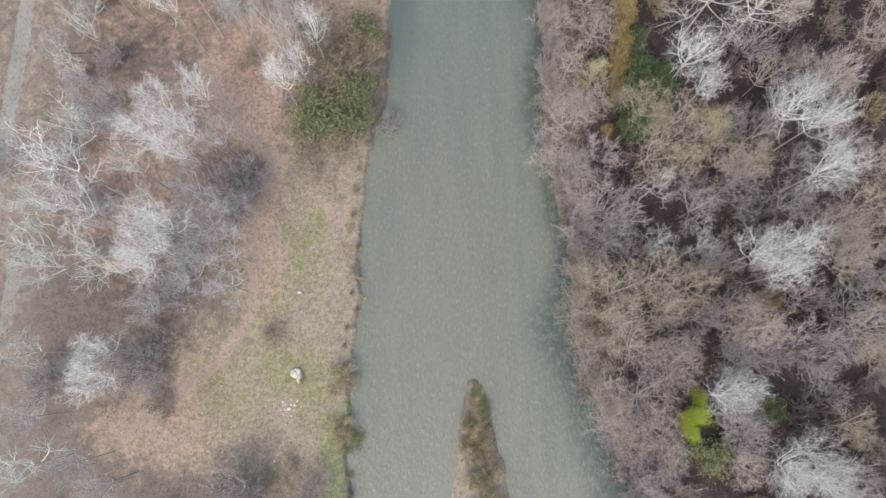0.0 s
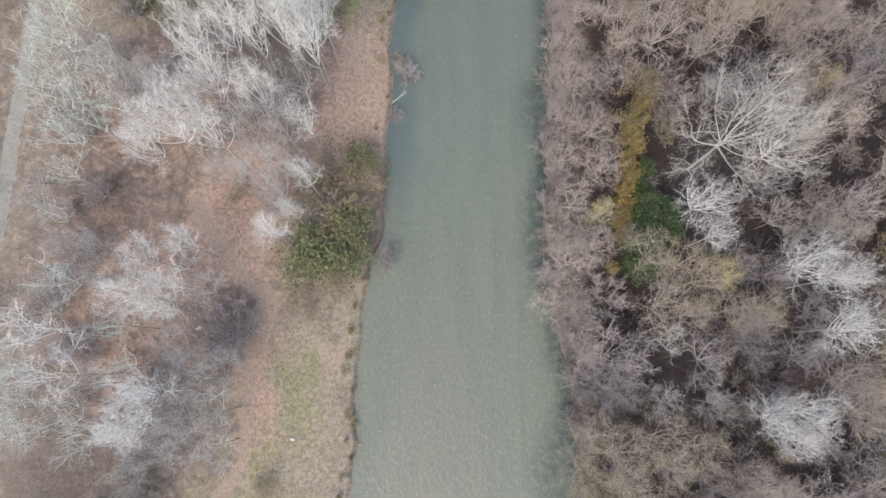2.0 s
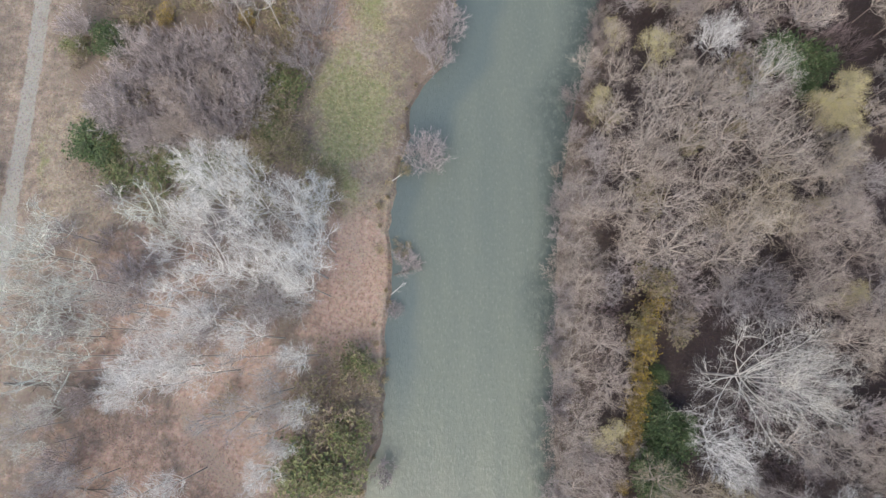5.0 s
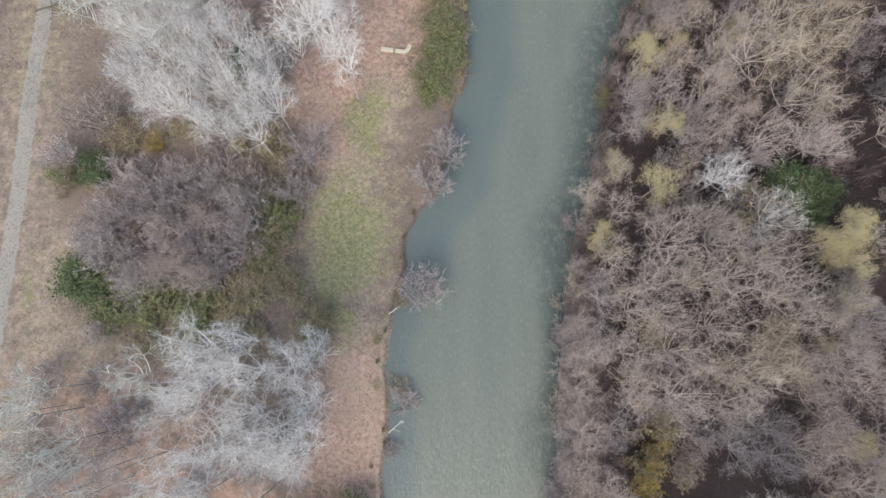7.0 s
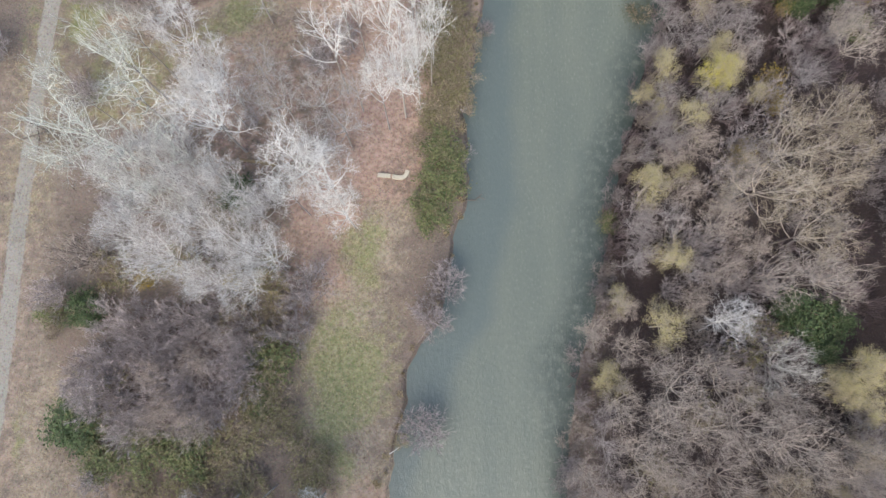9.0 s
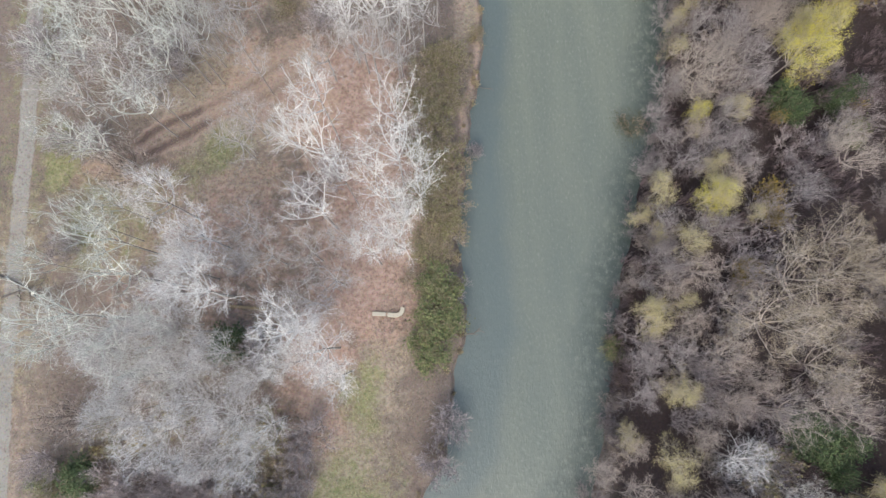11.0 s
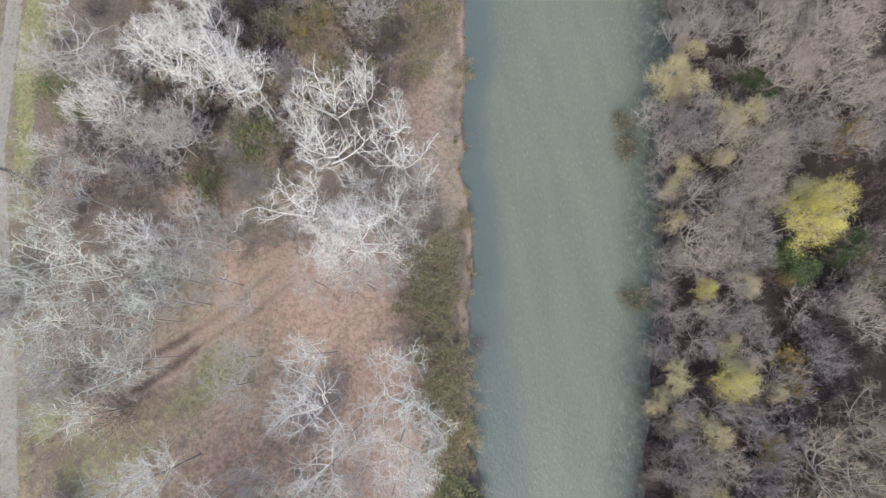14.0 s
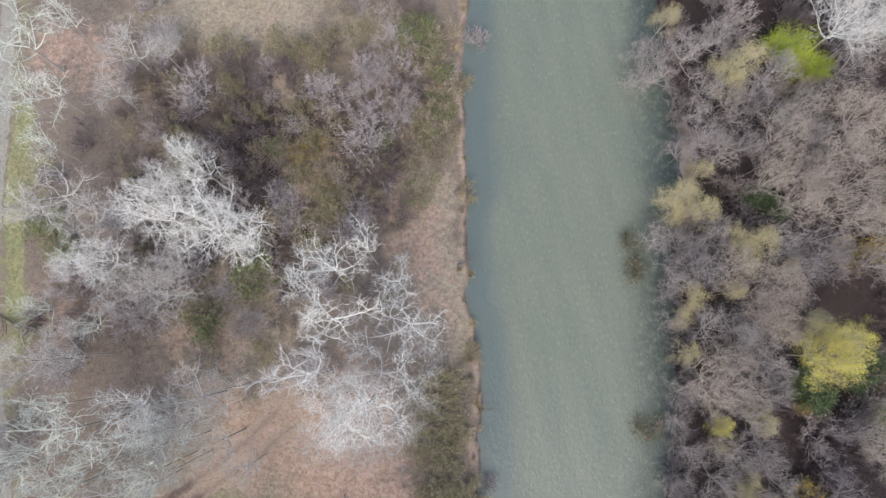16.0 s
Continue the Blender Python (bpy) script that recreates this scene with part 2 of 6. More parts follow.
# what covers the ground: soft-edged patches and strokes, weights from 0 to 1
COVER = []


def patch(kind, x, y, rx, ry, weight=1.0, turn=0.0, soft=0.9):
    COVER.append((kind, x, y, rx * 1.35, ry * 1.35, weight, math.cos(radians(turn)), math.sin(radians(turn)), soft))


def stroke(kind, points, width, weight=1.0, soft=0.5):
    COVER.append((kind, points, width, weight, soft))


def cover_at(x, y):
    """Weights at a place: grass, straw, soil, gravel, red litter, shaded humus, mud."""
    w = [0.0] * 7
    wx = x + 3.0 * noise.noise(Vector((x / 7, y / 7, 9.0))) + 1.3 * noise.noise(Vector((x / 2.6, y / 2.6, 29.0))) + 0.5 * noise.noise(Vector((x / 1.1, y / 1.1, 4.0)))
    wy = y + 3.0 * noise.noise(Vector((x / 7, y / 7, 19.0))) + 1.3 * noise.noise(Vector((x / 2.6, y / 2.6, 39.0))) + 0.5 * noise.noise(Vector((x / 1.1, y / 1.1, 14.0)))
    for c in COVER:
        if len(c) == 9:
            kind, px, py, rx, ry, weight, co, si, soft = c
            dx, dy = wx - px, wy - py
            if abs(dx) > rx + ry or abs(dy) > rx + ry:
                continue
            q = math.hypot((dx * co + dy * si) / rx, (dy * co - dx * si) / ry)
            v = min(max((1 - q) / soft, 0), 1)
        else:
            kind, points, width, weight, soft = c
            v = 0.0
            lx, ly = (x + 0.15 * (wx - x), y + 0.15 * (wy - y)) if kind in (3, 6) else (x + 0.3 * (wx - x), y + 0.3 * (wy - y))
            for (ax, ay), (bx, by) in zip(points, points[1:]):
                ex, ey = bx - ax, by - ay
                s = min(max(((lx - ax) * ex + (ly - ay) * ey) / (ex * ex + ey * ey), 0), 1)
                q = math.hypot(lx - ax - s * ex, ly - ay - s * ey) / width
                v = max(v, min(max((1 - q) / soft, 0), 1))
        v = v * v * (3 - 2 * v) * weight
        w[kind] = max(w[kind], v)
    return w


GRASS, DRY, SOIL, GRAVEL, RED, HUMUS_SHADE, MUD = range(7)
# the lane and its verges
LANE = [(-64, -60), (-62.5, -10), (-61.2, 25), (-59.4, 50), (-57.8, 72), (-56.6, 90), (-56.0, 104), (-54.6, 122), (-53.2, 136), (-52.4, 152), (-51.6, 168), (-49, 180), (-45, 198), (-40, 225)]
stroke(DRY, LANE[:8], 9.0, 0.28, 0.6)
stroke(GRASS, LANE[6:], 6.0, 0.25, 0.8)
stroke(SOIL, LANE[:8], 4.6, 0.18, 0.6)
patch(GRAVEL, -62, 12, 6, 10, 0.8)
stroke(GRASS, [(-48.2, 165), (-46.2, 180), (-43.5, 193)], 1.5, 1.0, 0.4)
patch(GRASS, -47, 132, 3.5, 3, 0.8)
patch(GRASS, -48, 163, 2.5, 6, 0.7)
# the southern clearing
patch(DRY, -18, 5, 11, 30, 0.9)
patch(DRY, -32, -4, 16, 11, 0.75)
patch(RED, -36, -6, 13, 9, 0.5)
patch(GRASS, -29, -4, 7, 8, 0.4)
patch(GRASS, -24, 8, 5, 9, 0.35)
patch(MUD, -31, -3, 3.5, 5, 0.35)
patch(GRASS, -18.3, 14, 3.2, 9, 0.5)
patch(GRASS, -20, -2, 7, 6, 0.55)
patch(GRASS, -14, -12, 2.2, 10, 0.9)
patch(RED, -24, 16, 3.5, 15, 0.7)
stroke(SOIL, [(-33, 41), (-29.2, 34.5), (-24, 27.5), (-24.5, 23)], 1.5, 0.9, 0.7)
stroke(SOIL, [(-24.5, 25), (-25.6, 15), (-26, 6), (-30, 0), (-41, -9)], 1.6, 0.55, 0.8)
patch(SOIL, -23.2, 26.6, 2.6, 3.4, 0.8, 0, 0.9)
stroke(SOIL, [(-16, 22), (-15.4, 19.5), (-13.8, 18.3), (-12.6, 19.6), (-12.3, 22)], 0.7, 0.75, 0.8)
patch(SOIL, -20.5, -6, 2.2, 3.5, 0.6, 0, 0.9)
# the strip along the water, northwards
patch(RED, -27, 40, 9, 13, 0.95)
patch(DRY, -11, 22, 3.5, 10, 0.9)
patch(RED, -12, 57, 6.5, 13, 0.9)
patch(DRY, -9, 60, 5, 22, 0.8)
patch(SOIL, -11.5, 63, 2.5, 9, 0.5, 0, 0.9)
patch(DRY, -12, 84, 7, 18, 0.9)
patch(GRASS, -12.0, 81, 6.5, 11, 0.85, -12)
patch(GRASS, -11, 70, 2.5, 6, 0.8)
patch(GRASS, -9, 97, 2.2, 7, 0.55)
patch(RED, -15, 103, 5, 12, 0.95)
patch(RED, -8, 112, 8, 9, 0.85)
patch(SOIL, -16, 98, 2.5, 6, 0.45, 0, 0.9)
patch(RED, -4, 126, 8, 10, 0.8)
# the northern glade with its wheel tracks
patch(DRY, -24, 140, 16, 12, 0.8)
patch(GRASS, -27, 132, 6, 4, 0.6, 30)
patch(RED, -9, 139, 11, 11, 1.0)
patch(RED, -6, 122, 11, 14, 0.9)
patch(RED, -20, 142, 9, 8, 0.7)
patch(SOIL, -16, 146, 5, 2.5, 0.6, 25, 0.9)
RUT_A = [(-38, 134.6), (-33.9, 136.9), (-32.1, 137.5), (-29.3, 138.5), (-25.3, 140.2), (-21.3, 142.2), (-17.0, 144.9)]
RUT_B = [(-37, 132.6), (-33.2, 134.4), (-31.9, 135.0), (-28.4, 136.8), (-24.1, 138.5), (-19.3, 140.2), (-15.1, 142.6)]
stroke(SOIL, RUT_A, 1.3, 0.9, 0.6)
stroke(SOIL, RUT_B, 1.3, 0.9, 0.6)
stroke(MUD, RUT_A[:4], 0.8, 1.0, 0.7)
stroke(MUD, RUT_A[3:], 0.5, 0.45, 0.8)
stroke(MUD, RUT_B[:4], 0.9, 1.0, 0.7)
stroke(MUD, RUT_B[3:], 0.5, 0.45, 0.8)
patch(DRY, -20, 158, 12, 8, 0.8)
patch(RED, -24, 156, 8, 6, 0.5)
patch(DRY, 8, 160, 3.5, 16, 0.9)
patch(RED, 6, 162, 4, 12, 0.55)
stroke(DRY, [(-7.5, 186), (-8.3, 192), (-7, 200), (0, 203)], 1.2, 1.0)
patch(DRY, -12, 201, 18, 6, 0.9)
stroke(SOIL, [(-8, 188), (-8.3, 193), (-7.5, 199)], 0.6, 0.6)
for a in range(118, 200, 6):
    stroke(SOIL, [(left_edge(a) - 0.9, a), (left_edge(a + 3) - 0.7, a + 3), (left_edge(a + 6) - 0.9, a + 6)], 1.1, 0.5, 0.9)
# the far bank: bare earth round the inlet, forest floor painted dark with the trees' shade
stroke(SOIL, [(right_edge(a) + 0.9, a) for a in range(156, 174, 3)], 1.3, 0.8, 0.7)
stroke(HUMUS_SHADE, [(62, -60), (58, 40), (61, 70)], 46, 0.72, 0.25)
stroke(HUMUS_SHADE, [(61, 70), (66, 110), (88, 230)], 46, 1.0, 0.25)
# near-bank woods: the same dark humus, with tree shade in its colour
patch(HUMUS_SHADE, -36, 82, 12, 12, 0.35)
patch(HUMUS_SHADE, -44, 142, 9, 10, 0.25)
patch(HUMUS_SHADE, -44, 18, 16, 26, 0.42)
patch(HUMUS_SHADE, -44, 50, 15, 15, 0.4)
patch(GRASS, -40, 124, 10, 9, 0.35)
patch(HUMUS_SHADE, -14, 176, 26, 20, 0.72)
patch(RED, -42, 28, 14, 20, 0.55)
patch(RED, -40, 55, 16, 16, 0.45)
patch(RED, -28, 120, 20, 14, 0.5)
patch(HUMUS_SHADE, -40, 152, 8, 10, 0.25)
patch(HUMUS_SHADE, -36, 164, 12, 14, 0.4)
# open ground between the trees
patch(GRASS, -49.5, 132.9, 3.5, 5, 0.85, 0)
patch(DRY, -26.1, 144.1, 9, 5, 0.6, 0)
patch(DRY, -26.6, 127.0, 12, 5, 0.6, 0)
patch(GRASS, -45.1, 121.6, 5, 6, 0.4, 0)
patch(RED, -40.9, 130.3, 9, 4, 0.45, 0)
patch(DRY, -37.7, 120.0, 9, 8, 0.4, 0)
patch(GRASS, -31.0, 130.7, 6, 3, 0.4, 20)
patch(DRY, -7.3, 100.0, 5, 8, 0.7, 0)
patch(GRASS, -10.5, 98.3, 2.5, 5, 0.45, 0)
patch(DRY, -51.4, 75.3, 5, 12, 0.5, 0)
patch(GRASS, -53.6, 73.9, 1.2, 4, 0.6, 0)
patch(DRY, -48.7, 66.6, 9, 6, 0.6, 0)
patch(GRASS, -15.9, 84.8, 1.6, 5, 0.5, 0)
patch(RED, -17.5, 98.7, 5, 9, 0.5, 0)
patch(DRY, -10.7, 199.0, 13, 4, 0.8, 0)
patch(DRY, 4.6, 193.9, 7, 3.5, 0.6, 0)
patch(RED, -6.0, 173.5, 5, 7, 0.55, 0)
patch(DRY, 9.2, 170.1, 5, 6, 0.6, 0)
patch(GRASS, -43.3, 184.2, 4, 8, 0.4, 0)
patch(RED, -35.6, 199.2, 7, 6, 0.5, 0)
patch(RED, -41.0, 163.1, 6, 6, 0.45, 0)
# the islet
patch(GRASS, 4.3, -6, 2.2, 5, 0.6, 0, 0.8)
patch(MUD, 5.4, -10, 1.2, 6, 0.6, 0, 0.8)
patch(DRY, 3.6, -8, 2.0, 6, 0.9, 0, 0.8)
patch(DRY, 4.6, -18, 6, 12, 1.0, 0, 0.5)


def spread(lo, hi, step, far):
    """Even steps from lo to hi, then ever wider ones out to far on both sides."""
    mid = list(np.arange(lo, hi + 0.01, step))
    out, d = [], step
    while sum(out) < far:
        d *= 1.7
        out.append(d)
    reach = list(np.cumsum(out))
    return [lo - r for r in reversed(reach)] + mid + [hi + r for r in reach]


def build_ground():
    ys = spread(-46, 216, 0.65, 2600)
    near = [0.0, 0.12, 0.3, 0.5, 0.75, 1.05, 1.4, 1.8]
    far = [90, 130, 220, 420, 800, 1600, 2900]
    west = near + list(np.arange(2.3, 68, 0.65)) + list(np.arange(68, 82, 2.5)) + far
    east = near + list(np.arange(2.3, 34, 0.65)) + list(np.arange(34, 70, 2.5)) + far
    inner = [k / 46 for k in range(1, 46)]
    verts, cover, litter = [], [], []
    for y in ys:
        lx, rx = left_edge(y), right_edge(y)
        row = [lx - d for d in reversed(west)] + [lx + (rx - lx) * k for k in inner] + [rx + d for d in east]
        for x in row:
            verts.append((x, y, height(x, y)))
            if -60 < y < 230 and -75 < x < 118:
                w = cover_at(x, y)
            else:
                w = [0.1, 0.3, 0, 0, 0, 0.4, 0]
            cover.append(w[:4])
            litter.append((w[4], w[5], w[6], 1.0))
    n = len(west) + len(east) + len(inner)
    faces = [(r * n + c, r * n + c + 1, (r + 1) * n + c + 1, (r + 1) * n + c) for r in range(len(ys) - 1) for c in range(n - 1)]
    me = bpy.data.meshes.new("ground")
    me.from_pydata(verts, [], faces)
    me.polygons.foreach_set("use_smooth", [True] * len(faces))
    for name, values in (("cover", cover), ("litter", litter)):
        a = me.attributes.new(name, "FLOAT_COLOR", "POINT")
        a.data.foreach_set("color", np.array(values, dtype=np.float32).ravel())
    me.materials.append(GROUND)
    return tagged(new("ground", me), "leaf-littered riverside ground with grass, tracks and bare soil", "ground", kind="structure")


def build_water():
    ys = spread(-46, 216, 1.5, 2600)
    verts, flow = [], []
    cols = 25
    for y in ys:
        lx, rx = left_edge(y) - 1.2, right_edge(y) + 1.2
        for c in range(cols):
            f = c / (cols - 1)
            x = lx + (rx - lx) * f
            verts.append((x, y, 0.012 * noise.noise(Vector((x, y / 2, 0)))))
            slack = min(1.0, 2.2 * max(0.0, 1 - (x - lx - 1.2) / (5.5 + 4.0 * min(max((y - 70) / 15, 0), 1) * min(max((140 - y) / 20, 0), 1) + 3.0 * wobble(y, 8.8, 12.0)))) * min(max((y - 34) / 14, 0), 1)
            still = min(max((y - 25) / 40, 0), 1) * 0.4 * (1 - 0.8 * min(max((y - 110) / 40, 0), 1))
            shoal = min(max((40 - y) / 35, 0), 1) * max(0.0, 1 - abs(f - 0.38) * 2.6)
            # weight of the painted tree reflection, fading out from the right bank
            bank_reflection = max(0.0, 1 - (rx - 1.2 - x) / (3.4 + 2.5 * min(max((22 - y) / 15, 0), 1) + 3.4 * min(max((y - 50) / 40, 0), 1) + 2.8 * wobble(y, 5.5, 9.0)))
            shoal = max(shoal, math.exp(-((x - 3.5 - 0.05 * y) / 1.0) ** 2) * min(max((7 - y) / 9, 0), 1) if y > -3 else 0.0)
            flow.append((min(1.0, max(slack * 0.9, still)), shoal, min(1.0, bank_reflection * 1.5) * 0.92, 1))
    faces = [(r * cols + c, r * cols + c + 1, (r + 1) * cols + c + 1, (r + 1) * cols + c) for r in range(len(ys) - 1) for c in range(cols - 1)]
    me = bpy.data.meshes.new("river")
    me.from_pydata(verts, [], faces)
    me.polygons.foreach_set("use_smooth", [True] * len(faces))
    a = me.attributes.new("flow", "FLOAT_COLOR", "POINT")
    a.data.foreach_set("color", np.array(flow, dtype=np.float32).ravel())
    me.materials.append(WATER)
    return tagged(new("water", me), "silty grey-green river water with small ripples", "river", kind="structure")


def build_lane():
    """The gravel lane: one bare roadway to the south, two wheel tracks with a grassy middle to the north."""
    ys = np.arange(-60, 216, 0.5)
    offs = np.arange(-3.0, 3.01, 0.2)
    lane_x, lane_y = zip(*LANE)
    verts, cover, litter = [], [], []
    for y in ys:
        mid = float(np.interp(y, lane_y, lane_x))
        twin = min(max((y - 62) / 20, 0), 1)
        for o in offs:
            x = mid + o
            rough = 0.35 * noise.noise(Vector((x / 0.9, y / 0.9, 1.0))) + 0.25 * wobble(y, 2.2 + (o > 0), 3.0)
            verts.append((x, y, height(x, y) + 0.035 - 0.03 * max(0, 1 - abs(abs(o) - 1.0) / 0.4)))
            w = cover_at(x, y)
            a = abs(o) + rough
            road = min(max((1.2 - a) / 0.3, 0), 1)
            track = min(max((0.42 - abs(abs(o) - 0.85) - 0.5 * rough) / 0.4, 0), 1)
            w[3] = max(road * (1 - 0.4 * twin), track * twin)
            w[0] = max(w[0] * (1 - w[3]), 0.45 * twin * min(max((0.5 - a) / 0.3, 0), 1) * (0.5 + wobble(y, 6.6, 6.0)))
            w[2] *= 1 - w[3]
            cover.append(w[:4])
            litter.append((w[4], w[5], w[6], 1.0))
    n = len(offs)
    faces = [(r * n + c, r * n + c + 1, (r + 1) * n + c + 1, (r + 1) * n + c) for r in range(len(ys) - 1) for c in range(n - 1)]
    me = bpy.data.meshes.new("gravel_lane")
    me.from_pydata(verts, [], faces)
    me.polygons.foreach_set("use_smooth", [True] * len(faces))
    for name, values in (("cover", cover), ("litter", litter)):
        a = me.attributes.new(name, "FLOAT_COLOR", "POINT")
        a.data.foreach_set("color", np.array(values, dtype=np.float32).ravel())
    me.materials.append(GROUND)
    return tagged(new("road", me), "pale gravel lane with two wheel tracks and earthy verges", "lane", kind="structure")


build_ground()
build_water()
build_lane()


# ---- plants ----
def join_arrays(pieces):
    verts, faces, base = [], [], 0
    for v, f in pieces:
        verts.extend(v.tolist())
        faces.extend((f + base).tolist())
        base += len(v)
    return verts, faces


def to_mesh(name, pieces, material):
    verts, faces = join_arrays(pieces)
    me = bpy.data.meshes.new(name)
    me.from_pydata(verts, [], faces)
    me.materials.append(material)
    return me


def frame_of(d):
    ref = np.where(np.abs(d[:, 2:3]) < 0.8, np.array([[0.0, 0.0, 1.0]]), np.array([[1.0, 0.0, 0.0]]))
    a = np.cross(d, ref)
    a /= np.linalg.norm(a, axis=1, keepdims=True) + 1e-9
    return a, np.cross(d, a)


def unit(v):
    return v / (np.linalg.norm(v, axis=-1, keepdims=True) + 1e-9)


def tubes(p, rad, sides):
    """Tapered tubes along the polylines p (n, s, 3)."""
    n, s, _ = p.shape
    a, b = frame_of(unit(p[:, -1] - p[:, 0]))
    ang = np.arange(sides) * 2 * np.pi / sides
    ring = np.cos(ang)[None, :, None] * a[:, None] + np.sin(ang)[None, :, None] * b[:, None]
    v = p[:, :, None] + ring[:, None] * rad[:, :, None, None]
    i, j, k = np.meshgrid(np.arange(n), np.arange(s - 1), np.arange(sides), indexing="ij")
    k2 = (k + 1) % sides
    f = np.stack([(i * s + j) * sides + k, (i * s + j) * sides + k2, (i * s + j + 1) * sides + k2, (i * s + j + 1) * sides + k], -1)
    return v.reshape(-1, 3), f.reshape(-1, 4)


def spikes(p0, p1, rad):
    """Thin three-sided twigs that taper to a point."""
    n = len(p0)
    a, b = frame_of(unit(p1 - p0))
    ang = np.arange(3) * 2 * np.pi / 3
    ring = np.cos(ang)[None, :, None] * a[:, None] + np.sin(ang)[None, :, None] * b[:, None]
    base = p0[:, None] + ring * rad[:, None, None]
    v = np.concatenate([base, p1[:, None]], 1).reshape(-1, 3)
    i = np.arange(n)[:, None] * 4
    f = np.concatenate([np.stack([i[:, 0] + k, i[:, 0] + (k + 1) % 3, i[:, 0] + 3], -1) for k in range(3)], 0)
    return v, f


def shoots(p0, p1, rad):
    """The finest shoots: slivers thinner than a finger."""
    n = len(p0)
    a, b = frame_of(unit(p1 - p0))
    ang = (np.arange(n) * 2.4)[:, None]
    side = (a * np.cos(ang) + b * np.sin(ang)) * rad[:, None]
    v = np.stack([p0 - side, p0 + side, p1], 1).reshape(-1, 3)
    return v, np.arange(n * 3).reshape(-1, 3)


def along(p, t):
    """Points and directions at the shares t (n, m) of the polylines p (n, s, 3)."""
    s = p.shape[1] - 1
    q = np.clip(t * s, 0, s - 1e-4)
    i = q.astype(int)
    r = (q - i)[..., None]
    n = np.arange(len(p))[:, None]
    return p[n, i] * (1 - r) + p[n, i + 1] * r, unit(p[n, i + 1] - p[n, i])


def sprout(rng, p, count, first, last, angle, length, up, steps, wiggle):
    """Children on the polylines p: polylines (n * count, steps + 1, 3)."""
    n = len(p)
    t = first + (last - first) * (np.arange(count)[None] + rng.random((n, count))) / count
    pos, d = along(p, t)
    pos, d = pos.reshape(-1, 3), d.reshape(-1, 3)
    a, b = frame_of(d)
    az = (np.arange(count)[None] * 2.4 + rng.random((n, 1)) * 6.3 + rng.normal(0, 0.5, (n, count))).reshape(-1, 1)
    ang = radians(angle) * (1 + rng.normal(0, 0.22, (len(d), 1)))
    way = unit(d * np.cos(ang) + (a * np.cos(az) + b * np.sin(az)) * np.sin(ang) + np.array([[0, 0, up]]))
    size = (np.broadcast_to(np.asarray(length), (n,))[:, None] * (1.12 - 0.55 * t)).reshape(-1) * (0.7 + 0.6 * rng.random(len(d)))
    s = np.linspace(0, 1, steps + 1)[None, :, None]
    out = pos[:, None] + way[:, None] * size[:, None, None] * s
    out = out + np.array([0, 0, 1.0]) * (up * 0.35 * size)[:, None, None] * s ** 2
    bend = rng.normal(0, wiggle, (len(d), steps + 1, 3)) * size[:, None, None]
    bend[:, 0] = 0
    return out + bend * s, size


def taper(n, size, thick, steps, tip=0.3):
    s = np.linspace(1, tip, steps + 1)[None]
    return (thick * np.ones(n))[:, None] * s if np.isscalar(thick) else thick[:, None] * s


def crook(rng, start, way, size, steps, bend, up):
    """Bent polylines from start that go on in way, wandering a little and seeking the light."""
    pts, d = [start], way
    for _ in range(steps):
        d = unit(d + rng.normal(0, bend, d.shape) + np.array([0, 0, up]))
        pts.append(pts[-1] + d * (size / steps)[:, None])
    return np.stack(pts, 1)


def bear(rng, p, size, count, first, last, angle, share, steps, bend, up):
    """Children along the bent polylines p, shorter towards the tips: their polylines and lengths."""
    n = len(p)
    t = first + (last - first) * (np.arange(count)[None] + rng.random((n, count))) / count
    pos, d = along(p, t)
    pos, d = pos.reshape(-1, 3), d.reshape(-1, 3)
    a, b = frame_of(d)
    az = (np.arange(count)[None] * 2.4 + rng.random((n, 1)) * 6.3 + rng.normal(0, 0.5, (n, count))).reshape(-1, 1)
    ang = radians(angle) * (1 + rng.normal(0, 0.25, (len(d), 1)))
    way = unit(d * np.cos(ang) + (a * np.cos(az) + b * np.sin(az)) * np.sin(ang))
    length = (size[:, None] * share * (1.2 - 0.65 * t)).reshape(-1) * (0.65 + 0.7 * rng.random(len(d)))
    return crook(rng, pos, way, length, steps, bend, up), length


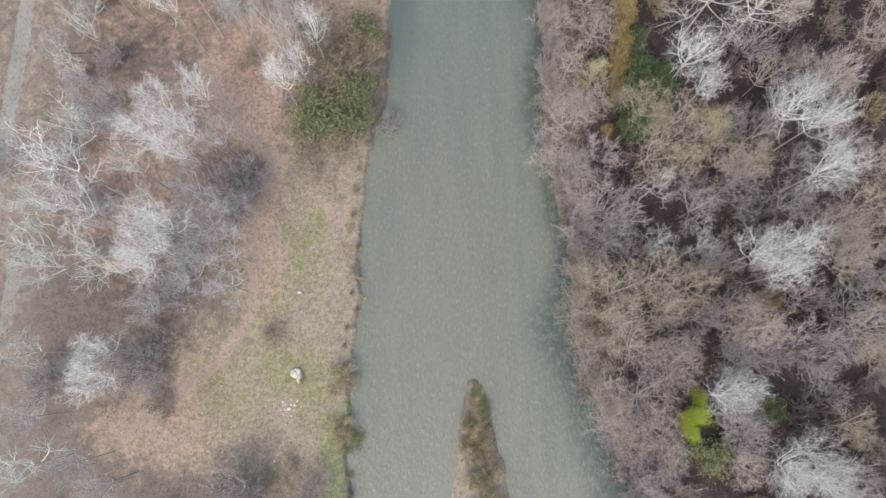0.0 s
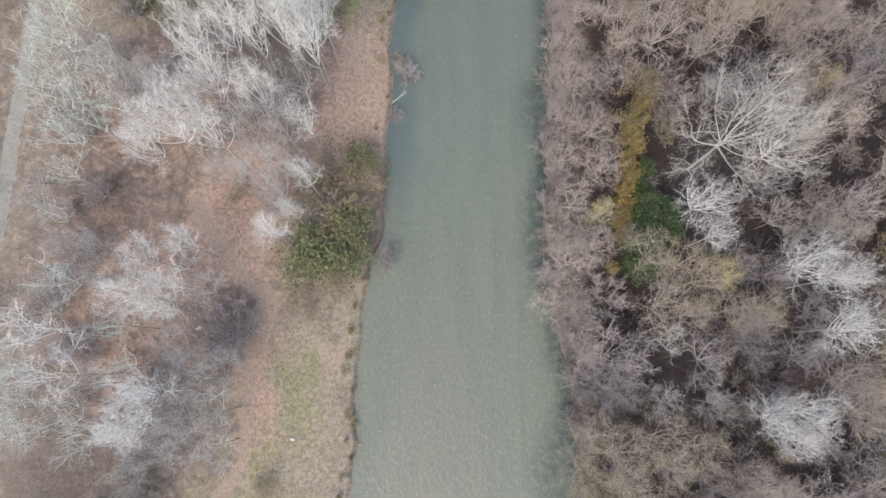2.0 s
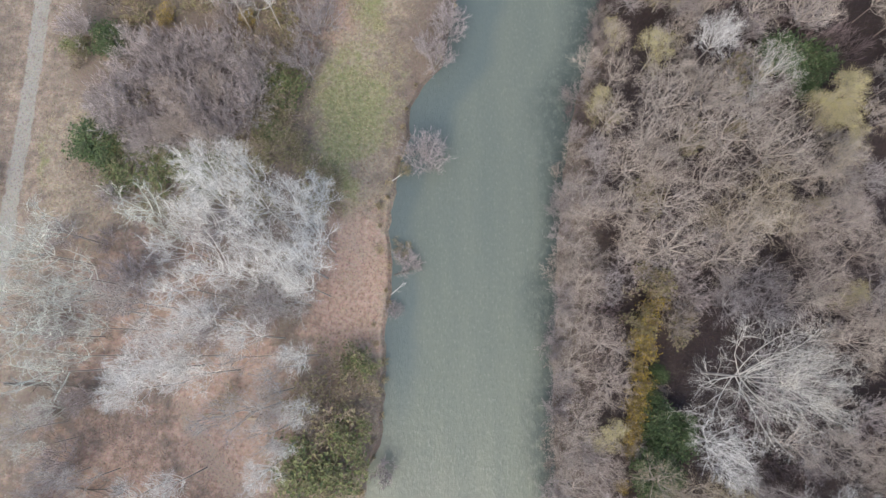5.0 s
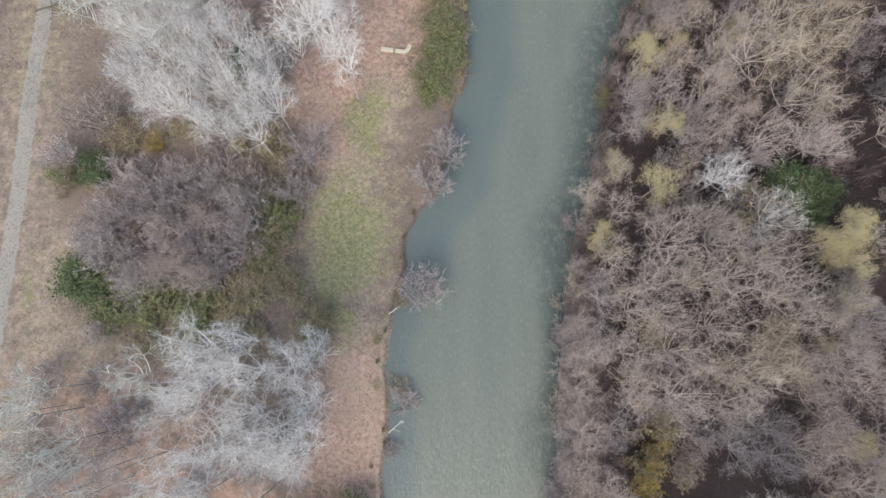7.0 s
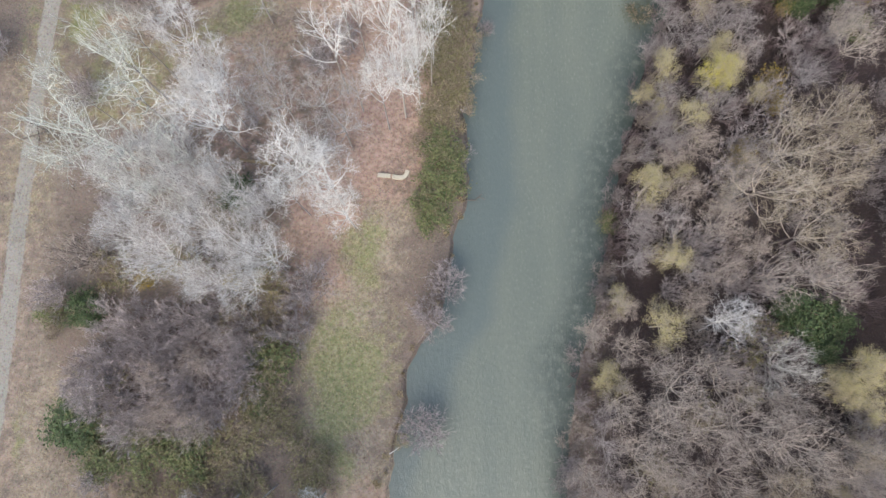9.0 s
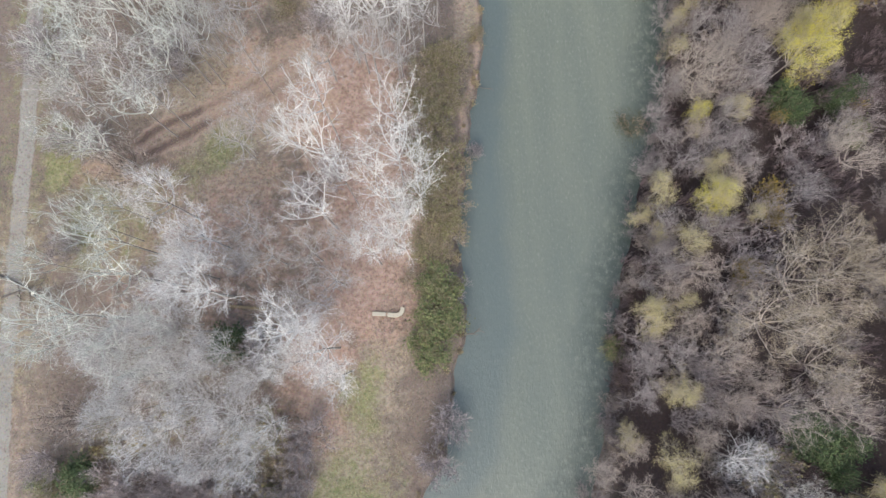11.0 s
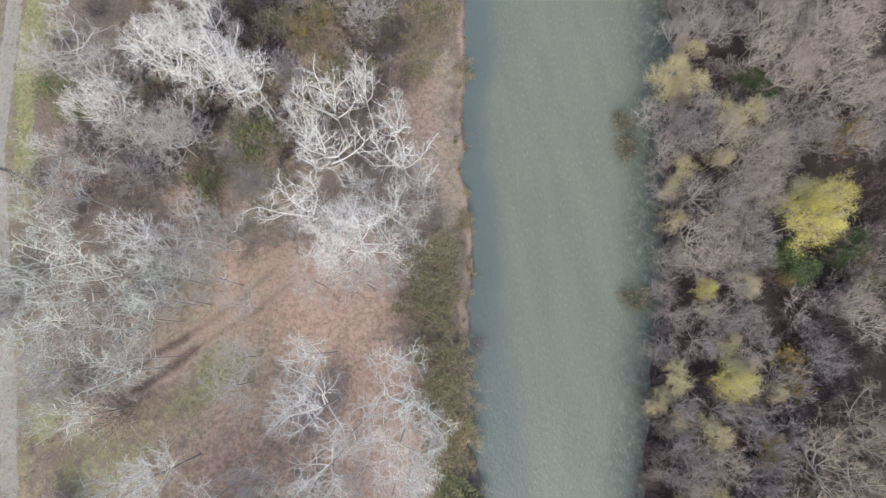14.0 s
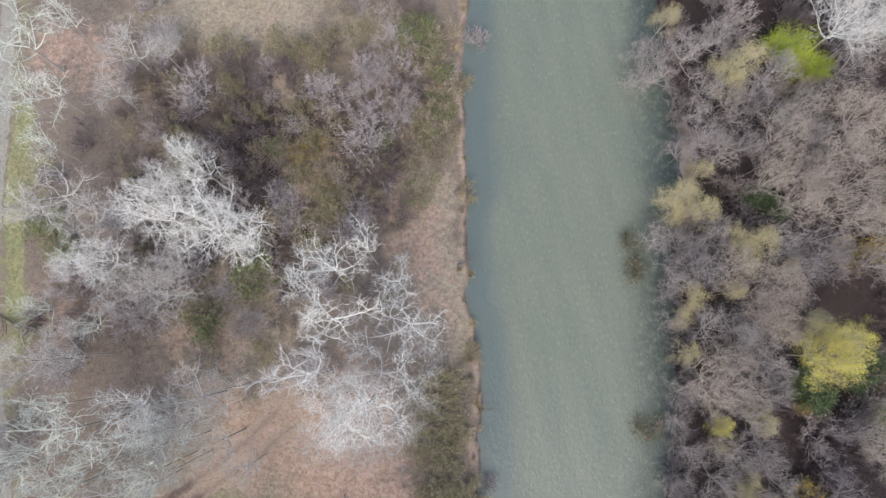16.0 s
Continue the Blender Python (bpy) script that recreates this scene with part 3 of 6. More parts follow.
def grow_tree(seed, h, r, leaders, limbs, seconds, twigs, haze, fork=0.4, low=0.68, bend=0.12, up=0.05, limb_angle=52, tip_angle=38, thick=1.0, twig=0.011, mist=0.006, bare=0.5, length=0.5):
    """A leafless tree, h high with a crown of radius r: its trunk, its branches, its fine twigs, and the twigs' ends.
    The leaders fan out from the fork to an uneven dome, bare below and ever finer towards the light."""
    rng = np.random.default_rng(seed)
    i = np.arange(leaders)
    out = np.sqrt((i + 0.35) / leaders) * (0.8 + 0.35 * rng.random(leaders))
    az = i * 2.4 + rng.normal(0, 0.4, leaders)
    foot = np.stack([np.zeros(leaders), np.zeros(leaders), h * fork * (1.2 - 0.4 * i / leaders)], -1)
    rise = np.sqrt(np.maximum(1 - np.minimum(out, 1.0) ** 2, 0.0))
    top = np.stack([np.cos(az) * out * 0.8 * r, np.sin(az) * out * 0.8 * r, h * (low + (0.93 - low) * rise) * (0.93 + 0.12 * rng.random(leaders))], -1)
    s = np.linspace(0, 1, 8)[None, :, None]
    sway = np.cumsum(rng.normal(0, bend * 0.16, (leaders, 8, 3)), 1) * r
    bow = np.stack([top[:, 0] * 0.18, top[:, 1] * 0.18, -0.03 * h * np.ones(leaders)], -1)
    p1 = foot[:, None] * (1 - s) + top[:, None] * s + bow[:, None] * (4 * s * (1 - s)) + (sway - sway[:, :1]) * s
    p2, l2 = bear(rng, p1, np.full(leaders, r), limbs, bare, 1.0, limb_angle, length * 1.3, 4, bend, up)
    p3, l3 = bear(rng, p2, l2, seconds, 0.2, 1.0, 46, 0.55, 2, bend, up * 0.7)
    p4, l4 = bear(rng, p3, l3, twigs, 0.15, 1.0, tip_angle, 0.75, 1, bend, up * 0.5)
    p5, l5 = bear(rng, p4, l4, haze, 0.1, 1.0, tip_angle, 0.85, 1, bend, up * 0.5)
    ends = p5[:, 1]
    reach = np.percentile(np.hypot(ends[:, 0], ends[:, 1]), 90)
    f = np.array([r / reach, r / reach, h / np.percentile(ends[:, 2], 99.5)])
    p1, p2, p3, p4, p5 = (q * f for q in (p1, p2, p3, p4, p5))
    s = np.linspace(0, 1, 5)[None, :, None]
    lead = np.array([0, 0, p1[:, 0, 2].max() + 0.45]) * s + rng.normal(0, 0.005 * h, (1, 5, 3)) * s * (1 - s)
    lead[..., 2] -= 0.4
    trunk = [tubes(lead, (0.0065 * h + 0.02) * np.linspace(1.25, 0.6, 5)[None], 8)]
    branches = [tubes(p1, (thick * 0.0048 * h * (0.75 + 0.5 * rng.random(leaders)))[:, None] * np.linspace(1, 0.25, 8)[None], 5),
                tubes(p2, (thick * 0.0024 * h * np.sqrt(l2 / l2.mean()))[:, None] * np.linspace(1, 0.3, 5)[None], 4),
                tubes(p3, (thick * 0.0012 * h * np.sqrt(l3 / l3.mean()))[:, None] * np.linspace(1, 0.4, 3)[None], 3)]
    fine = [shoots(p4[:, 0], p4[:, 1], np.full(len(p4), twig)), shoots(p5[:, 0], p5[:, 1], np.full(len(p5), mist))]
    return trunk, branches, fine, np.concatenate([p5[:, 1], p5[:, 0] * 0.5 + p5[:, 1] * 0.5], 0)


def grow_shrub(seed, h, r, stems, seconds, twigs, twig_rad=0.014, up=0.3):
    """A many-stemmed leafless shrub."""
    rng = np.random.default_rng(seed)
    az, out = rng.random(stems) * 6.28, np.sqrt(rng.random(stems))
    foot = np.stack([np.cos(az) * out * 0.35 * r, np.sin(az) * out * 0.35 * r, np.full(stems, -0.15)], -1)
    top = np.stack([np.cos(az) * out * 0.9 * r, np.sin(az) * out * 0.9 * r, h * (0.95 - 0.45 * out ** 2) * (0.7 + 0.4 * rng.random(stems))], -1)
    s = np.linspace(0, 1, 3)[None, :, None]
    p1 = foot[:, None] * (1 - s) + top[:, None] * s + rng.normal(0, 0.05 * r, (stems, 3, 3)) * s
    p2, l2 = sprout(rng, p1, seconds, 0.25, 1.0, 42, np.full(stems, 0.42 * (h + r) * 0.5), up, 1, 0.05)
    p3, l3 = sprout(rng, p2, twigs, 0.15, 1.0, 40, l2 * 0.6, up * 0.6, 1, 0.05)
    p3[..., 2] = np.maximum(p3[..., 2], 0.05)
    canes, faces = tubes(p1, taper(stems, None, 0.03, 2, 0.4), 3)
    k = np.arange(stems - 1) * 9
    wood = [(canes, np.concatenate([faces, np.stack([k, k + 1, k + 10, k + 9], -1)], 0))]  # one rootstock joins the canes
    fine = [shoots(p2[:, 0], p2[:, 1], np.full(len(p2), twig_rad * 1.9)), shoots(p3[:, 0], p3[:, 1], np.full(len(p3), twig_rad * 1.25))]
    return wood, fine, np.concatenate([p3[:, 1], p3[:, 0] * 0.5 + p3[:, 1] * 0.5], 0)


def leaves(seed, ends, count, size, scatter):
    """Small folded leaves round the twigs' ends."""
    rng = np.random.default_rng(seed)
    c = ends[rng.integers(0, len(ends), count)] + rng.normal(0, scatter, (count, 3))
    c[:, 2] = np.maximum(c[:, 2], 0.05)
    d = unit(rng.normal(0, 1, (count, 3)) * np.array([1, 1, 0.45]))
    a, b = frame_of(d)
    k = size * (0.6 + 0.8 * rng.random((count, 1)))
    side = unit(np.where(np.abs(a[:, 2:3]) < np.abs(b[:, 2:3]), a, b))
    droop = np.array([[0, 0, 1.0]]) * k * 0.22
    v = np.stack([c - d * k, c + side * k * 0.55 + droop, c + d * k, c - side * k * 0.55 + droop], 1).reshape(-1, 3)
    i = np.arange(count)[:, None] * 4
    return v, np.concatenate([i + np.array([[0, 1, 2]]), i + np.array([[0, 2, 3]])], 0)


KINDS = {}


def kind_of(key, name, label, category, group, h, r, sets):
    KINDS[key] = dict(name=name, label=label, category=category, group=group, h=h, r=r, sets=sets, used=0)


def tree_sets(seeds, wood_mat, bough_mat, twig_mat, leaf_mat=None, count=0, size=0.1, scatter=0.3, **shape):
    out = []
    for seed in seeds:
        wood, branches, fine, ends = grow_tree(seed, **shape)
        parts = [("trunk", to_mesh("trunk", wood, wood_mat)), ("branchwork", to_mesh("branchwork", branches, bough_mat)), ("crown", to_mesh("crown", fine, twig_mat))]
        if leaf_mat:
            parts.append(("foliage", to_mesh("foliage", [leaves(seed, ends, count, size, scatter)], leaf_mat)))
        out.append(parts)
    return out


def shrub_sets(seeds, wood_mat, twig_mat, leaf_mat=None, count=0, size=0.1, scatter=0.3, **shape):
    out = []
    for seed in seeds:
        wood, fine, ends = grow_shrub(seed, **shape)
        parts = [("cane_base", to_mesh("cane_base", wood, wood_mat)), ("crown", to_mesh("crown", fine, twig_mat))]
        if leaf_mat:
            parts.append(("foliage", to_mesh("foliage", [leaves(seed, ends, count, size, scatter)], leaf_mat)))
        out.append(parts)
    return out


chooser = random.Random(5)


def plant(key, x, y, h, r):
    """One plant of that kind, with its foot on the ground at x, y."""
    k = KINDS[key]
    parts = k["sets"][k["used"] % len(k["sets"])]
    k["used"] += 1
    root = new(k["name"])
    root.empty_display_size = 0.5
    z = max(height(x, y), -0.3)
    root.matrix_world = pose(x, y, z, 0, 0, chooser.uniform(0, 360)) @ Matrix.Diagonal((r / k["r"], r / k["r"], h / k["h"], 1))
    for name, me in parts:
        new(name, me).parent = root
    return tagged(root, k["label"], k["category"], k["group"])


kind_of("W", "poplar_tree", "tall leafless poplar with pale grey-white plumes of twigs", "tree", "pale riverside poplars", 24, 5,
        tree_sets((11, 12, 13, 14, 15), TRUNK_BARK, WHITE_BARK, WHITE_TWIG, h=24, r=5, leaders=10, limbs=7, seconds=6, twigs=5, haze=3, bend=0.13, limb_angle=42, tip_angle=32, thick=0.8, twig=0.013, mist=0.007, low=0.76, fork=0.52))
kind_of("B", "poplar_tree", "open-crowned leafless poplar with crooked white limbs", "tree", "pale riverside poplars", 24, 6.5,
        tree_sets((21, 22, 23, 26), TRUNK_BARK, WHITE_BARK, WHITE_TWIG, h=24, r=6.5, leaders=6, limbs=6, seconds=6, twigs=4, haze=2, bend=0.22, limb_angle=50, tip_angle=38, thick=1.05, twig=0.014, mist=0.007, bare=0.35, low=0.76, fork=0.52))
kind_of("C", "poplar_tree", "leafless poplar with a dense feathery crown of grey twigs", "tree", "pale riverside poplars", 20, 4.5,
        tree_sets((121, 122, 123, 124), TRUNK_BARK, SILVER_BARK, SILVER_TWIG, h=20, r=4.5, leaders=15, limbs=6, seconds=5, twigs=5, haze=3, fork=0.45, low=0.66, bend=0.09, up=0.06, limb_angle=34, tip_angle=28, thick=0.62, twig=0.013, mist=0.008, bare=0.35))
kind_of("A", "lichened_tree", "leafless tree with crooked greenish-grey lichened limbs", "tree", "lichened trees", 24, 6.5,
        tree_sets((131, 132, 133), TRUNK_BARK, LICHEN_BARK, LICHEN_TWIG, h=24, r=6.5, leaders=6, limbs=6, seconds=5, twigs=4, haze=2, bend=0.28, limb_angle=52, tip_angle=42, thick=1.15, twig=0.013, mist=0.007, bare=0.3, low=0.76, fork=0.52))
kind_of("F", "fan_tree", "spreading leafless tree with a fan of grey-buff limbs", "tree", "pale woodland trees", 20, 8,
        tree_sets((24, 25), TRUNK_BARK, BUFF_BARK, BUFF_TWIG, h=20, r=8, leaders=15, limbs=6, seconds=5, twigs=5, haze=3, fork=0.45, low=0.7, bend=0.12, limb_angle=34, thick=0.72, twig=0.014, mist=0.008, bare=0.25, length=0.36))
kind_of("Q", "pale_tree", "leafless pale tree with a dense domed crown", "tree", "pale woodland trees", 17, 4.6,
        tree_sets((16, 17, 18), TRUNK_BARK, WHITE_BARK, PALE_TWIG, h=17, r=4.6, leaders=13, limbs=6, seconds=5, twigs=5, haze=3, bend=0.12, limb_angle=42, thick=0.8, twig=0.014, mist=0.008, low=0.74, fork=0.52, bare=0.3))
kind_of("G", "bare_tree", "leafless grey tree with fine spreading twigs", "tree", "grey woodland trees", 15, 4.2,
        tree_sets((31, 32, 33, 34), TRUNK_BARK, GREY_BARK, GREY_TWIG, h=15, r=4.2, leaders=7, limbs=6, seconds=5, twigs=4, haze=3, bend=0.17, limb_angle=48, tip_angle=42, thick=1.0, twig=0.012, mist=0.0065, bare=0.4, low=0.74, fork=0.52))
kind_of("N", "bare_tree", "leafless grey-mauve tree with a low rounded crown", "tree", "brown woodland trees", 10, 4,
        tree_sets((35, 36, 37, 38, 39), PINK_BARK, DUSK_BARK, DUSK_TWIG, h=10, r=4, leaders=11, limbs=5, seconds=5, twigs=4, haze=4, low=0.55, bend=0.16, limb_angle=54, tip_angle=48, thick=1.1, twig=0.012, mist=0.008, bare=0.4))
kind_of("J", "bare_tree", "leafless pinkish-tan tree with a fuzzy rounded crown", "tree", "brown woodland trees", 13, 4.4,
        tree_sets((46, 47, 48), PINK_BARK, TAUPE_BARK, ROSY_TWIG, h=13, r=4.4, leaders=12, limbs=5, seconds=5, twigs=5, haze=4, low=0.58, bend=0.14, limb_angle=52, tip_angle=48, thick=0.95, twig=0.012, mist=0.009, bare=0.4))
kind_of("P", "bare_tree", "leafless pinkish-brown tree on the wooded bank", "tree", "brown woodland trees", 14, 4.5,
        tree_sets((41, 42, 43, 44, 45), PINK_BARK, TAUPE_BARK, PINK_TWIG, h=14, r=4.5, leaders=9, limbs=6, seconds=5, twigs=4, haze=4, low=0.62, bend=0.16, limb_angle=48, tip_angle=44, thick=1.02, twig=0.013, mist=0.008, bare=0.35))
kind_of("O", "tan_tree", "small tree with sparse tan and straw-yellow leaves", "tree", "tan-leaved trees", 10, 3.2,
        tree_sets((51, 52), TRUNK_BARK, TAUPE_BARK, TAN_TWIG, PALE_YELLOW_LEAF, 4200, 0.055, 0.22, h=10, r=3.2, leaders=11, limbs=5, seconds=5, twigs=4, haze=3, low=0.55, thick=0.9))
kind_of("T", "bare_tree", "leafless tree with tan-brown twigs", "tree", "brown woodland trees", 13, 4.5,
        tree_sets((55, 56, 57), PINK_BARK, TAUPE_BARK, TAN_TWIG, h=13, r=4.5, leaders=9, limbs=6, seconds=5, twigs=4, haze=4, low=0.62, bend=0.16, limb_angle=46, tip_angle=42, thick=0.92, twig=0.013, mist=0.008, bare=0.35))
kind_of("Y", "yellow_tree", "rounded tree still carrying bright yellow autumn leaves", "tree", "yellow-leaved trees", 12, 4,
        tree_sets((61, 62), TRUNK_BARK, TAUPE_BARK, TAN_TWIG, YELLOW_LEAF, 8000, 0.068, 0.22, h=12, r=4, leaders=15, limbs=5, seconds=5, twigs=4, haze=3, fork=0.3, low=0.5, bare=0.35))
kind_of("L", "lime_bush", "bright lime-green leafy bush among bare trees", "bush", "lime-green bushes", 6, 2.5,
        shrub_sets((65,), TAN_BARK, TAN_TWIG, LIME_LEAF, 5500, 0.07, 0.35, h=6, r=2.5, stems=22, seconds=6, twigs=6))
kind_of("S", "shrub", "leafless mauve-grey shrub with dense thin stems", "shrub", "mauve shrubs", 4, 2.6,
        shrub_sets((71, 72, 73), MAUVE_TWIG, MAUVE_TWIG, h=4, r=2.6, stems=26, seconds=6, twigs=11))
kind_of("X", "low_shrub", "low leafless plum-brown shrub in a gap of the wood", "shrub", "plum-brown shrubs", 2, 2.4,
        shrub_sets((78, 79), PLUM_TWIG, PLUM_TWIG, h=2, r=2.4, stems=24, seconds=5, twigs=9))
kind_of("Z", "woodland_shrub", "leafless grey-mauve shrub under taller trees", "shrub", "woodland shrubs", 5, 2.8,
        shrub_sets((101, 103, 104), PINK_BARK, DUSK_TWIG, h=5, r=2.8, stems=26, seconds=6, twigs=9, twig_rad=0.016))
kind_of("D", "bramble_patch", "low tangle of dark brown bramble canes", "shrub", "brown brambles", 2, 2.4,
        shrub_sets((75, 76, 77), BROWN_TWIG, BROWN_TWIG, OLIVE_LEAF, 500, 0.11, 0.2, h=2, r=2.4, stems=26, seconds=5, twigs=8))
kind_of("K", "waterside_shrub", "pale leafless shrub leaning over the water", "shrub", "waterside shrubs", 5, 3,
        shrub_sets((81, 82), GREY_BARK, HAZE_TWIG, h=5, r=3, stems=28, seconds=6, twigs=13, twig_rad=0.016))
kind_of("U", "woodland_shrub", "leafless brown-pink shrub at the edge of the wood", "shrub", "waterside shrubs", 5, 2.6,
        shrub_sets((83, 84, 87), PINK_BARK, PINK_TWIG, h=5, r=2.6, stems=24, seconds=5, twigs=9, twig_rad=0.016))
kind_of("R", "reed_tussock", "tussock of tall dry straw-coloured grass", "grass", "dry tussocks", 1.2, 1.6,
        shrub_sets((98, 99), STRAW, STRAW, h=1.2, r=1.6, stems=34, seconds=4, twigs=8, twig_rad=0.018))
kind_of("I", "water_bush", "dark olive half-sunken bush in the water's edge", "bush", "half-sunken bushes", 1.2, 2,
        shrub_sets((101, 102), BROWN_TWIG, BROWN_TWIG, SUNKEN_LEAF, 900, 0.08, 0.6, h=1.2, r=2, stems=24, seconds=5, twigs=6))
kind_of("E", "evergreen_bush", "dense dark-green evergreen bush", "bush", "evergreen bushes", 3, 2.6,
        shrub_sets((85, 86), BROWN_TWIG, BROWN_TWIG, DARK_LEAF, 2800, 0.15, 0.4, h=3, r=2.6, stems=24, seconds=6, twigs=6))
kind_of("V", "bramble_bush", "tangled green and olive bramble thicket", "bush", "green brambles", 2.5, 2.6,
        shrub_sets((88, 89), BROWN_TWIG, BROWN_TWIG, GREEN_LEAF, 1050, 0.14, 0.35, h=2.5, r=2.6, stems=24, seconds=5, twigs=8))
kind_of("M", "bramble_bush", "mixed brown and olive bush with a few leaves", "bush", "olive bushes", 3, 2.6,
        shrub_sets((91, 92, 93), MAUVE_TWIG, BROWN_TWIG, OLIVE_LEAF, 260, 0.10, 0.35, h=3, r=2.6, stems=24, seconds=5, twigs=9))
kind_of("H", "ochre_bush", "bush with ochre-yellow leaves along the wood", "bush", "ochre bushes", 3, 2,
        shrub_sets((95, 96), BROWN_TWIG, BROWN_TWIG, OCHRE_LEAF, 460, 0.12, 0.4, h=3, r=2, stems=24, seconds=6, twigs=8))

# ---- trees and bushes, from south to north ----
plant("M", -21.4, -14.0, 1.6, 3.0)
plant("S", 46.5, -12.5, 6, 4.3)
plant("V", 33.7, -12.2, 3, 3.1)
plant("S", 37.5, -10.1, 5, 3.7)
plant("V", -12.3, -9.9, 1, 1.9)
plant("D", -13.7, -8.5, 1, 2.3)
plant("V", 41.9, -6.5, 3, 1.9)
plant("M", -36.6, -5.0, 3, 2.5)
plant("D", -13.4, -2.1, 1.5, 2.7)
plant("S", -37.9, -0.4, 4, 2.8)
plant("S", 47.5, 0.8, 7, 4.3)
plant("S", 43.4, 0.9, 5, 3.7)
plant("M", -21.9, 3.6, 1.8, 2.2)
plant("S", 48.0, 7.3, 4, 3.7)
plant("S", 55.4, 12.2, 5, 5.1)
plant("S", 35.4, 13.2, 4, 3.3)
plant("S", 18.2, 16.7, 6, 3.6)
plant("S", 21.5, 18.8, 8, 6.0)
plant("S", 18.2, 20.2, 4, 2.2)
plant("S", -27.4, 22.4, 6, 3.9)
plant("S", 21.5, 27.1, 4, 3.7)
plant("M", -16.4, 28.9, 3.5, 4.0)
plant("K", -7.2, 32.6, 4, 2.1)
plant("V", -12.6, 32.7, 4, 3.8)
plant("V", -17.1, 33.5, 4.5, 4.4)
plant("V", -11.9, 37.5, 4, 3.3)
plant("M", -14.1, 39.4, 5, 5.4)
plant("M", -17.4, 42.1, 4, 3.7)
plant("M", -10.4, 42.3, 3, 3.4)
plant("M", -26.7, 42.4, 3, 2.4)
plant("S", 43.7, 43.4, 5, 4.5)
plant("M", -13.4, 45.9, 5, 4.5)
plant("V", -10.4, 46.4, 3.5, 2.7)
plant("D", 31.6, 51.0, 2, 3.0)
plant("K", -6.1, 53.6, 2, 1.6)
plant("S", 33.7, 55.3, 4, 3.0)
plant("S", 39.0, 56.0, 4, 3.7)
plant("S", 30.4, 57.8, 3, 4.5)
plant("S", 26.0, 59.4, 3, 3.3)
plant("K", -4.2, 59.9, 2.2, 2.4)
plant("D", -5.3, 61.7, 1.2, 1.8)
plant("D", -15.0, 67.0, 1.5, 2.6)
plant("D", -15.8, 69.9, 1.5, 3.3)
plant("V", -41.9, 72.1, 2.5, 3.7)
plant("D", -5.4, 72.6, 1.2, 1.8)
plant("V", -37.1, 72.6, 3, 3.7)
plant("V", -31.7, 72.9, 3, 3.9)
plant("D", -26.0, 73.8, 2, 4.5)
plant("K", -1.8, 74.3, 6, 3.9)
plant("D", -21.6, 75.9, 2, 3.7)
plant("E", -46.0, 76.0, 3, 3.4)
plant("V", -45.8, 76.6, 2.5, 3.4)
plant("M", -23.7, 77.4, 3, 4.1)
plant("M", -22.3, 81.1, 3, 4.5)
plant("M", -42.1, 81.4, 4, 4.6)
plant("S", 37.3, 82.5, 7, 3.5)
plant("V", -21.2, 84.1, 3, 3.6)
plant("S", 40.9, 86.3, 6, 3.6)
plant("K", -0.4, 88.3, 6, 3.3)
plant("M", -24.5, 88.6, 4, 3.7)
plant("M", -20.1, 90.2, 3, 3.0)
plant("V", -50.5, 90.4, 2, 2.2)
plant("E", -45.5, 90.8, 3.5, 2.5)
plant("S", 42.2, 92.3, 6, 3.6)
plant("K", 1.8, 93.5, 6, 3.3)
plant("H", -26.5, 94.1, 3.5, 1.2)
plant("D", -22.5, 94.2, 3, 3.7)
plant("H", -37.8, 94.7, 3.5, 1.5)
plant("S", -28.9, 94.8, 5, 2.9)
plant("D", -42.9, 95.5, 3, 3.7)
plant("D", -32.9, 96.6, 4, 3.7)
plant("S", 35.6, 96.8, 7, 2.8)
plant("S", 32.4, 97.9, 6, 3.6)
plant("V", 24.1, 101.2, 2, 1.9)
plant("V", 0.1, 101.9, 2, 2.7)
plant("M", -27.2, 103.7, 3, 3.7)
plant("V", -0.4, 103.8, 2.5, 2.7)
plant("S", 38.9, 105.5, 6, 3.6)
plant("E", -26.3, 105.7, 3, 2.5)
plant("V", 1.0, 106.6, 2.5, 3.3)
plant("V", 2.3, 107.0, 2.5, 2.7)
plant("V", 1.7, 107.7, 2.5, 3.3)
plant("S", 42.7, 107.9, 3, 3.7)
plant("S", 40.9, 110.0, 6, 3.6)
plant("V", 1.7, 110.9, 2.5, 3.1)
plant("K", 4.0, 110.9, 2, 2.4)
plant("V", 1.6, 111.6, 2.5, 3.3)
plant("M", -0.9, 111.9, 2, 2.5)
plant("S", 44.4, 112.0, 3, 4.5)
plant("S", 31.4, 115.4, 7, 2.8)
plant("D", 1.5, 115.7, 2, 3.3)
plant("M", 2.1, 116.2, 2, 2.5)
plant("M", 1.1, 116.6, 2.2, 3.0)
plant("S", 46.3, 116.9, 5, 3.7)
plant("M", 4.1, 117.9, 2, 2.5)
plant("M", 1.1, 118.0, 2, 2.7)
plant("D", 1.5, 118.0, 2, 3.0)
plant("M", 2.3, 119.7, 2, 2.5)
plant("D", 3.5, 119.7, 2, 3.0)
plant("D", 2.8, 120.6, 2, 2.7)
plant("D", 3.0, 120.7, 2, 3.0)
plant("D", 1.7, 121.6, 2, 3.0)
plant("M", 4.9, 122.7, 2, 2.5)
plant("D", -0.6, 123.2, 2, 3.4)
plant("M", 2.5, 124.0, 2, 2.5)
plant("D", 4.3, 124.6, 2, 3.0)
plant("D", 1.9, 125.8, 2, 3.0)
plant("S", 51.8, 126.4, 3.5, 3.7)
